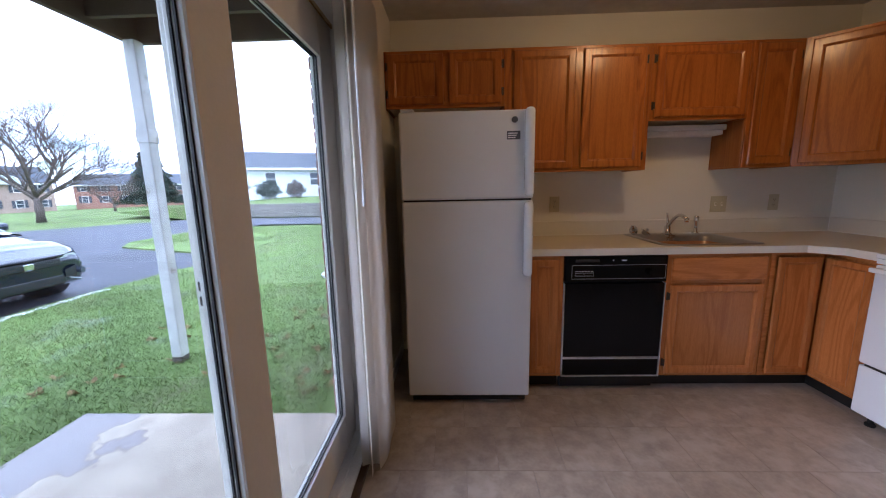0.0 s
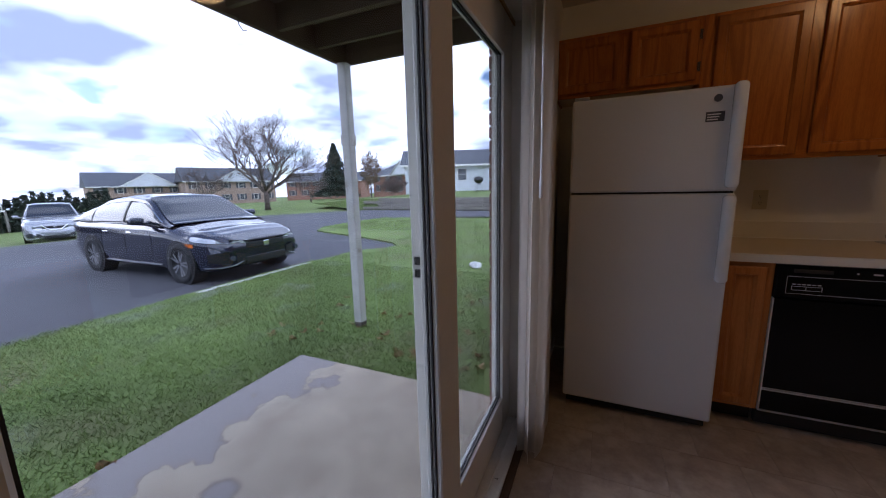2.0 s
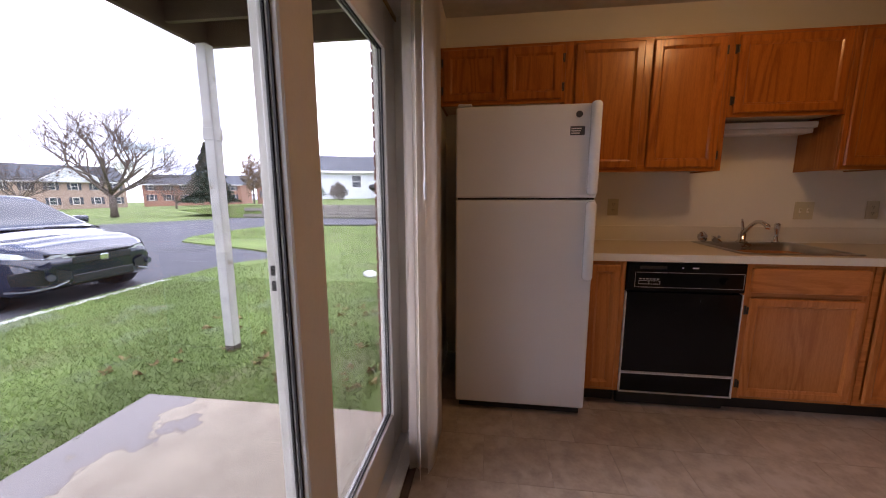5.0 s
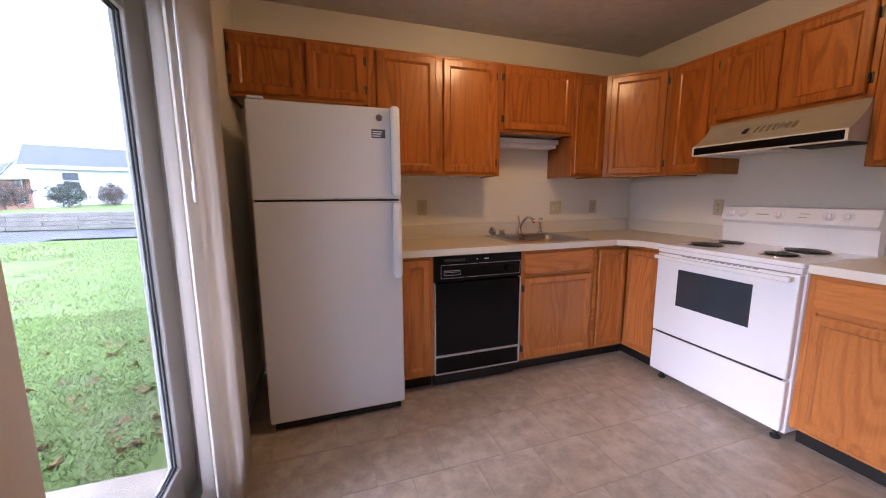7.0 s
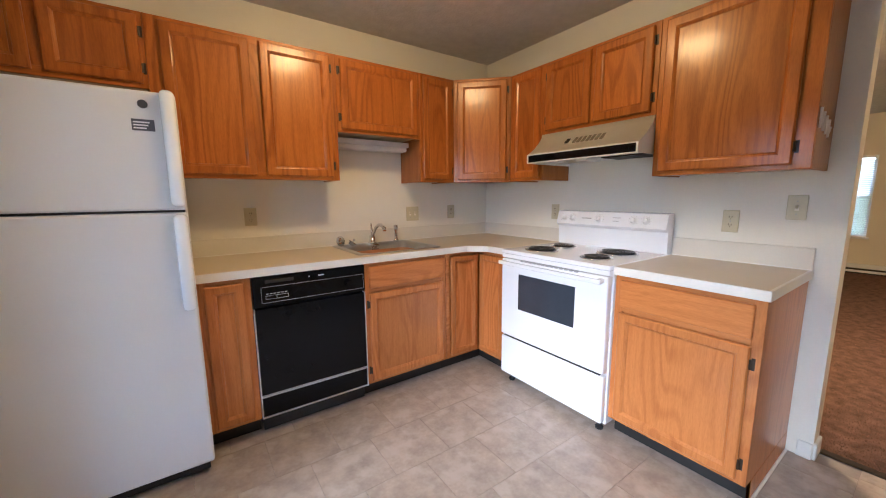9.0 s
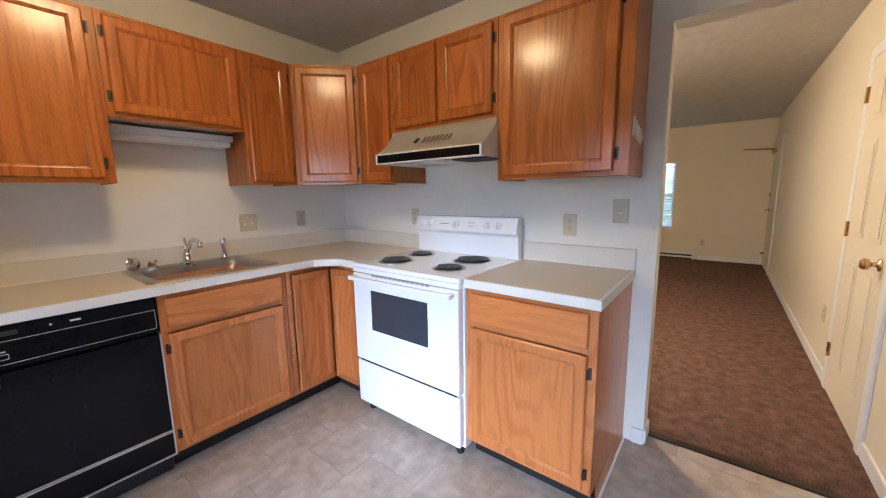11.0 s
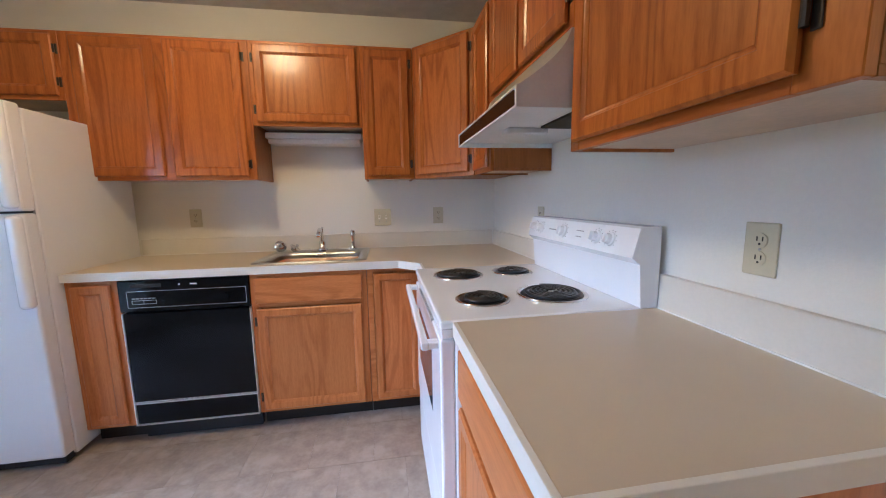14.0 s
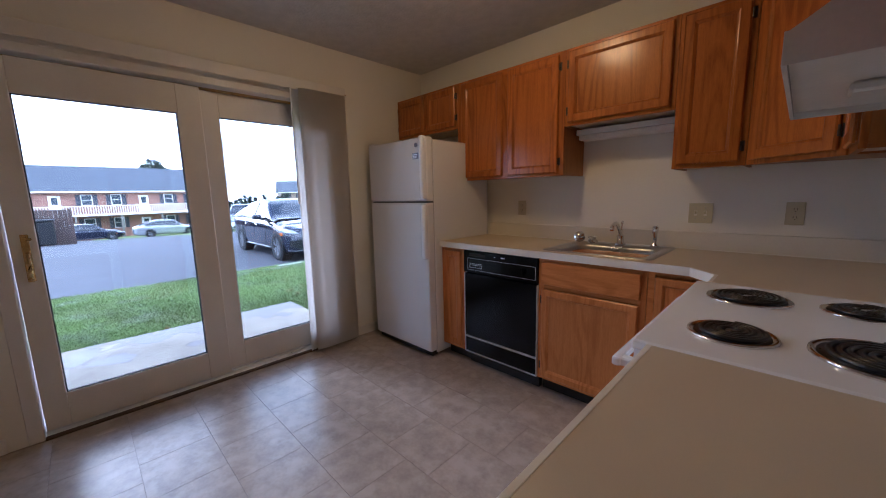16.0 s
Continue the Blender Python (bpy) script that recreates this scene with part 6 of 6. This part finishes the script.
def branch(bm, tw, p, d, ln, r, depth, rnd, up):
    pts = [p]
    q = Vector(p)
    dd = Vector(d)
    for k in range(4):
        dd = (dd + Vector((rnd.uniform(-1, 1), rnd.uniform(-1, 1), rnd.uniform(-1, 1))) * 0.16 + Vector((0, 0, up))).normalized()
        q = q + dd * ln / 4
        pts.append(tuple(q))
    tube(bm if depth > 2 else tw, pts, r, 6 if depth > 2 else 3, r * 0.55)
    if depth == 0:
        return
    for k in range(rnd.choice((3, 4, 4)) if depth > 1 else 5):
        i = rnd.choice((1, 2, 3, 4, 4))
        base = Vector(pts[i])
        ax = Vector((rnd.uniform(-1, 1), rnd.uniform(-1, 1), rnd.uniform(-0.3, 0.7))).normalized()
        nd = (dd * 0.75 + ax * 0.75).normalized()
        branch(bm, tw, tuple(base), nd, ln * rnd.uniform(0.62, 0.8), r * 0.52, depth - 1, rnd, up)


def bare_tree(x, y, z, height, seed, label, levels=5, clear=0.16, spread=1.0):
    rnd = random.Random(seed)
    t = thing("bare_tree", pose(x, y, z), label, "tree", "trees in the distance")
    bm, tw = B(), B()
    r = height * 0.022
    tube(bm, [(0, 0, -0.2), (0.02, 0, height * clear * 0.5), (0, 0.03, height * clear)], r * 1.3, 8, r)
    for k in range(7):
        a = k * 2.4 + rnd.random()
        d = Vector((math.cos(a) * rnd.uniform(0.5, 1.0), math.sin(a) * rnd.uniform(0.5, 1.0), rnd.uniform(0.5, 1.0))).normalized()
        branch(bm, tw, (0, 0, height * clear * rnd.uniform(0.85, 1.15)), d, height * 0.34, r * 0.6, levels - 1, rnd, 0.05)
    t.scale = (spread, spread, 1.0)
    part("trunk", bm, BARK, t, smooth=True)
    part("crown", tw, TWIG, t, "fine bare winter twigs")


def clumps(n, fn, size, seed):
    """n small leaf triangles placed by fn(random) as one bmesh-free mesh."""
    r = random.Random(seed)
    v, f = [], []
    for k in range(n):
        c = Vector(fn(r))
        s = size * r.uniform(0.5, 1.4)
        a, b = Vector((r.gauss(0, 1), r.gauss(0, 1), r.gauss(0, 1))).normalized(), Vector((r.gauss(0, 1), r.gauss(0, 1), r.gauss(0, 1))).normalized()
        v += [c - a * s, c + a * s, c + b * s * 1.2]
        f.append((3 * k, 3 * k + 1, 3 * k + 2))
    me = bpy.data.meshes.new("crown")
    me.from_pydata(v, [], f)
    return me


def leafy(name, x, y, z, fn, n, size, material, seed, label, trunk, category="tree", group="trees in the distance"):
    t = thing(name, pose(x, y, z), label, category, group)
    part("trunk", cyl(B(), (0, 0, -0.2), (0, 0, trunk[0]), trunk[1], trunk[1] * 0.5, 8), BARK, t)
    me = clumps(n, fn, size, seed)
    me.materials.append(material)
    c = new("crown", me)
    c.parent = t


def cone_fn(h, r):
    def fn(q):
        u = q.random() ** 1.5
        tier = 1 - 0.35 * ((u * 7) % 1)
        rr = r * (1 - u) * tier * math.sqrt(q.random()) + 0.1
        a = q.random() * 6.283
        return (rr * math.cos(a), rr * math.sin(a), h * (0.08 + 0.92 * u) - 0.15 * rr)
    return fn


def blob_fn(rx, ry, rz, cz, seed):
    def fn(q):
        while True:
            p = Vector((q.uniform(-1, 1), q.uniform(-1, 1), q.uniform(-1, 1)))
            lim = 0.8 + 0.45 * noise.noise(p.normalized() * 2.2 + Vector((seed, 0, 0))) if p.length else 1
            if p.length < lim and noise.noise(p * 3.0 + Vector((0, seed, 0))) > -0.25:
                return (p.x * rx, p.y * ry, max(0.03, cz + p.z * rz))
    return fn


def far(b, r):
    a = radians(b - 2.5)
    return 0.4 + r * math.sin(a), 0.2 + r * math.cos(a)


def house(name, c, ang, L, D, zb, ze, zr, wallm, label, storeys=2, cols=6, gables=(), balcony=False, shutters=True, siding=False):
    """Long gabled building; local x along its front, front face at y = 0 looking to -y."""
    t = thing(name, pose(c[0], c[1], 0, 0, 0, ang), label, "building", "buildings in the distance")
    part("wall", box(B(), 0, 0, zb - 1.5, L, D, ze), wallm, t)
    rf = B()
    o = 0.5
    v = [rf.verts.new(p) for p in ((-o, -o, ze - 0.15), (L + o, -o, ze - 0.15), (L + o, D / 2, zr), (-o, D / 2, zr), (-o, D + o, ze - 0.15), (L + o, D + o, ze - 0.15))]
    rf.faces.new((v[0], v[1], v[2], v[3]))
    rf.faces.new((v[3], v[2], v[5], v[4]))
    rf.faces.new((v[0], v[3], v[4]))
    rf.faces.new((v[1], v[5], v[2]))
    rf.faces.new((v[0], v[4], v[5], v[1]))
    roof = part("roof", rf, ROOF, t, "grey shingle roof")
    part("fascia", box(B(), -o, -o - 0.05, ze - 0.32, L + o, -o, ze - 0.12), CAULK, t, "white eave board")
    for gx, gw in gables:
        g = B()
        zg = ze + gw * 0.28
        q = [(gx - gw / 2, -0.9, ze - 0.2), (gx + gw / 2, -0.9, ze - 0.2), (gx, -0.9, zg)]
        f = [g.verts.new(p) for p in q]
        k = [g.verts.new((p[0], D / 2, p[2])) for p in q]
        g.faces.new(f)
        g.faces.new((f[0], f[2], k[2], k[0]))
        g.faces.new((f[1], k[1], k[2], f[2]))
        g.faces.new((f[0], k[0], k[1], f[1]))
        part("gable", g, SIDING, t, "pale sided gable")
        for s in (-1, 1):
            e = B()
            tube(e, [(gx, -0.98, zg + 0.08), (gx + s * gw / 2 * 1.06, -0.98, ze - 0.25)], 0.10, 4)
            part("verge", e, CAULK, t)
            rr = B()
            w = [rr.verts.new(p) for p in ((gx, -1.0, zg + 0.1), (gx + s * gw * 0.54, -1.0, ze - 0.22), (gx + s * gw * 0.54, D / 2, ze - 0.22), (gx, D / 2, zg + 0.1))]
            rr.faces.new(w)
            bmesh.ops.solidify(rr, geom=rr.faces[:], thickness=0.08)
            part("roof", rr, ROOF, t)
    hs = (ze - zb) / storeys
    wm = finish(box(B(), -0.5, -0.04, 0, 0.5, 0.02, 1.3), "window", CAULK)
    pm = finish(box(B(), -0.42, -0.055, 0.08, 0.42, -0.04, 1.22), "pane", WINDARK)
    mm = finish(box(B(), -0.42, -0.07, 0.62, 0.42, -0.055, 0.68), "sash_bar", CAULK)
    sm = finish(box(B(), -0.2, -0.06, 0, 0.2, 0.0, 1.3), "shutter", SHUTTER)
    for s in range(storeys):
        for k in range(cols):
            x = L * (k + 0.5) / cols
            z = zb + hs * s + hs * 0.36
            if balcony and k % 3 == 2:
                d = part("door", box(B(), x - 0.5, -0.06, zb + hs * s + 0.1, x + 0.5, 0.02, zb + hs * s + 2.2), CAULK, t, "white entrance door")
                part("pane", box(B(), x - 0.25, -0.075, zb + hs * s + 1.2, x + 0.25, -0.06, zb + hs * s + 2.0), WINDARK, d)
                continue
            w = new("window", wm)
            w.parent = t
            w.matrix_local = Matrix.Translation((x, 0, z))
            for me in (pm, mm):
                p = new(me.name.split(".")[0], me)
                p.parent = w
            if shutters:
                for q in (-0.75, 0.75):
                    p = new("shutter", sm)
                    p.parent = w
                    p.matrix_local = Matrix.Translation((q, 0, 0))
    if siding:
        n = int((ze - zb) / 0.2)
        for k in range(n):
            part("siding_board", box(B(), -0.02, -0.03, zb + k * 0.2, L + 0.02, 0.0, zb + k * 0.2 + 0.185), SIDING, t)
    if balcony:
        zf = zb + hs
        part("balcony", box(B(), 0, -2.2, zf - 0.2, L, 0, zf), CAULK, t, "white balcony floor")
        part("railing", box(B(), 0, -2.2, zf + 0.92, L, -2.12, zf + 1.02), CAULK, t, "white balcony rail")
        bal = finish(box(B(), -0.04, -2.19, 0, 0.04, -2.13, 0.93), "baluster", CAULK)
        for k in range(int(L / 0.22)):
            p = new("baluster", bal)
            p.parent = t
            p.matrix_local = Matrix.Translation((k * 0.22 + 0.1, 0, zf))
        for k in range(9):
            part("post", box(B(), L * k / 8 - 0.1, -2.2, zb - 1.5, L * k / 8 + 0.1, -2.0, zf - 0.2), TIMBER, t, "wooden balcony post")
        st = B()
        for k in range(14):
            box(st, L - 5.5 + k * 0.28, -3.5, zf - 0.2 - k * 0.19, L - 5.18 + k * 0.28, -2.3, zf - 0.14 - k * 0.19)
        part("stair", st, CAULK, t, "white outside stair")
    return t


def make_distance():
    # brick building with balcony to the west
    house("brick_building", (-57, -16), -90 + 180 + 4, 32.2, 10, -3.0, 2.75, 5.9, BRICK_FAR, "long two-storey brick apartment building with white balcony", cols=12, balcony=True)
    # tan and brick apartments to the north-west
    xl, yl = far(-65.5, 100)
    xr, yr = far(-53.5, 104)
    a = math.degrees(math.atan2(yr - yl, xr - xl))
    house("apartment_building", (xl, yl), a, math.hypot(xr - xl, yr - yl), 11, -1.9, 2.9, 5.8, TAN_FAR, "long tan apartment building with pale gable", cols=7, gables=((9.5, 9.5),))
    xl, yl = far(-56.5, 92)
    xr, yr = far(-46.0, 96)
    a = math.degrees(math.atan2(yr - yl, xr - xl))
    house("apartment_building", (xl, yl), a, math.hypot(xr - xl, yr - yl), 11, -1.6, 3.6, 6.6, TAN_FAR, "tan apartment building with a pale gabled wing", cols=6, gables=((10.0, 9.0),))
    xl, yl = far(-44.5, 98)
    xr, yr = far(-34.0, 92)
    a = math.degrees(math.atan2(yr - yl, xr - xl))
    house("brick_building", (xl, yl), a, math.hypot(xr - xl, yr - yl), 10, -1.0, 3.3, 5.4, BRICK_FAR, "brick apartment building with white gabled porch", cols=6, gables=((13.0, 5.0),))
    xl, yl = far(-32.0, 74)
    xr, yr = far(-25.0, 60)
    a = math.degrees(math.atan2(yr - yl, xr - xl))
    house("brick_building", (xl, yl), a, math.hypot(xr - xl, yr - yl), 12, -0.2, 3.6, 6.2, BRICK_FAR, "brick house with white gable and dark shutters", cols=4, gables=((12.0, 7.0),))
    # white-sided building above the timber wall
    xl, yl = far(-27.0, 38)
    xr, yr = far(-4.0, 40)
    a = math.degrees(math.atan2(yr - yl, xr - xl))
    house("white_building", (xl, yl), a, math.hypot(xr - xl, yr - yl), 9, 0.75, 3.55, 5.3, SIDING, "low white-sided building with grey shingle roof", storeys=1, cols=4, shutters=False, siding=True)
    # trees
    for k, (b, r, h, s, lv) in enumerate(((-47.2, 46, 11.4, 6, 6), (-41.3, 62, 5.6, 9, 5), (-54.5, 80, 8.5, 12, 5), (-30.0, 80, 8.0, 21, 5))):
        x, y = far(b, r)
        bare_tree(x, y, hgt(x, y) + 0.1, h, s, ("wide" if k == 0 else "small") + " bare winter tree on the far lawn", lv, spread=1.05 if k == 0 else 1.0)
    x, y = far(-37.6, 78)
    leafy("conifer_tree", x, y, -0.4, cone_fn(10.5, 5.0), 6500, 0.28, NEEDLE, 31, "tall dark green conifer between the buildings", (2.5, 0.25))
    x, y = far(-32.4, 60)
    leafy("brown_leaved_tree", x, y, -0.3, blob_fn(1.9, 1.9, 3.2, 4.4, 3), 2600, 0.14, RUSSET, 32, "slender tree with thin russet leaves", (4.0, 0.14))
    x, y = far(-79.9, 78)
    leafy("conifer_tree", x, y, -3.0, blob_fn(2.6, 2.6, 2.2, 9.2, 5), 2200, 0.22, NEEDLE, 33, "dark green tree top rising behind the brick building's roof", (8.0, 0.25))
    for k, (b, r) in enumerate(((-28.9, 30), (-24.4, 31), (-20.8, 34))):
        x, y = far(b, r)
        leafy("shrub", x, y, 0.66, blob_fn(1.25 - 0.2 * k, 1.2, 0.85, 0.75, 7 + k), 2600, 0.06, TWIG if k != 1 else NEEDLE, 40 + k, "round dense shrub on the raised lawn", (0.5, 0.05), "shrub", "shrubs on the terrace")
    r = random.Random(77)
    for k in range(16):
        x, y = far(-73.5 + k * 0.62, 62 + r.uniform(-2, 2))
        leafy("hedge_conifer", x, y, hgt(x, y), cone_fn(r.uniform(2.9, 4.2), 1.3), 520, 0.22, NEEDLE, 50 + k, "dark green hedge conifer in a row", (0.5, 0.08), "tree", "conifer hedge")
    # bin enclosure
    f = thing("bin_enclosure", pose(-22.5, -0.9, hgt(-22.5, 0)), "dark brown board enclosure beside the parking court", "fence")
    for k in range(16):
        part("board", box(B(), 0.0, -1.4 + k * 0.16, 0.05, 0.03, -1.25 + k * 0.16, 1.75), FENCE, f)
    for k in range(3):
        part("post", box(B(), -0.1, -1.4 + k * 1.22, 0, 0.0, -1.3 + k * 1.22, 1.8), FENCE, f)
    b = thing("waste_bin", pose(-21.6, -1.2, hgt(-21.6, 0) + 0.03), "large black wheeled waste container", "bin")
    part("body", box(B(), -0.5, -0.8, 0.1, 0.5, 0.8, 1.15, 0.05, 2), CAR_TRIM, b)
    part("lid", box(B(), -0.55, -0.85, 1.15, 0.55, 0.85, 1.25, 0.03, 2), BLACK, b)
    # kettle barbecue by the white building
    x, y = far(-15.6, 33)
    g = thing("barbecue", pose(x, y, 0.68), "black barbecue standing by the white building", "barbecue")
    part("bowl", lathe(B(), [(0.05, 0.72), (0.4, 0.95), (0.45, 1.05), (0.4, 1.25), (0.1, 1.38)], 20), CAR_TRIM, g, smooth=True)
    for k in range(3):
        a = k * 2.1
        part("leg", tube(B(), [(0.15 * math.cos(a), 0.15 * math.sin(a), 0.8), (0.4 * math.cos(a), 0.4 * math.sin(a), 0.0)], 0.02, 6), CAR_TRIM, g)


make_ground()
make_house_outside()
make_cars()
make_distance()

# ---- floor tiles ----


def make_tiles():
    s, g = 0.305, 0.0009
    meshes = {}
    k = 0
    y = 2.035 - s * 13
    row = 0
    while y < YN - 0.02:
        x = 1.08 - s * 4 + (s / 2 if row % 2 else 0)
        row += 1
        while x < XE + 0.12:
            x0, x1, y0, y1 = max(x + g, XW + 0.001), min(x + s - g, XE + 0.128 if y0_in(y, s) else XE - 0.001), max(y + g, YS), min(y + s - g, YN - 0.001)
            if x1 - x0 > 0.02 and y1 - y0 > 0.02:
                key = (round(x1 - x0, 4), round(y1 - y0, 4))
                if key not in meshes:
                    bm = B()
                    box(bm, 0, 0, -0.004, key[0], key[1], 0.0)
                    meshes[key] = finish(bm, "tile", TILE_R)
                ob = new("tile", meshes[key])
                ob.parent = FLOOR
                ob.matrix_local = pose(x0, y0, 0)
            x += s
        y += s


def y0_in(y, s):
    return OP0 + 0.01 < y and y + s < OP1 - 0.01


def tile_material():
    m = TILE.copy()
    n, l = m.node_tree.nodes, m.node_tree.links
    oi, mul, ad = n.new("ShaderNodeObjectInfo"), n.new("ShaderNodeVectorMath"), n.new("ShaderNodeVectorMath")
    tc = next(q for q in n if q.type == "TEX_COORD")
    mul.operation, ad.operation = "SCALE", "ADD"
    mul.inputs[0].default_value = (3.1, 2.3, 1.7)
    l.new(oi.outputs["Random"], mul.inputs["Scale"])
    for q in [q for q in n if q.type == "TEX_NOISE"]:
        l.new(ad.outputs[0], q.inputs["Vector"])
    l.new(tc.outputs["Object"], ad.inputs[0])
    l.new(mul.outputs[0], ad.inputs[1])
    return m


TILE_R = tile_material()
make_tiles()
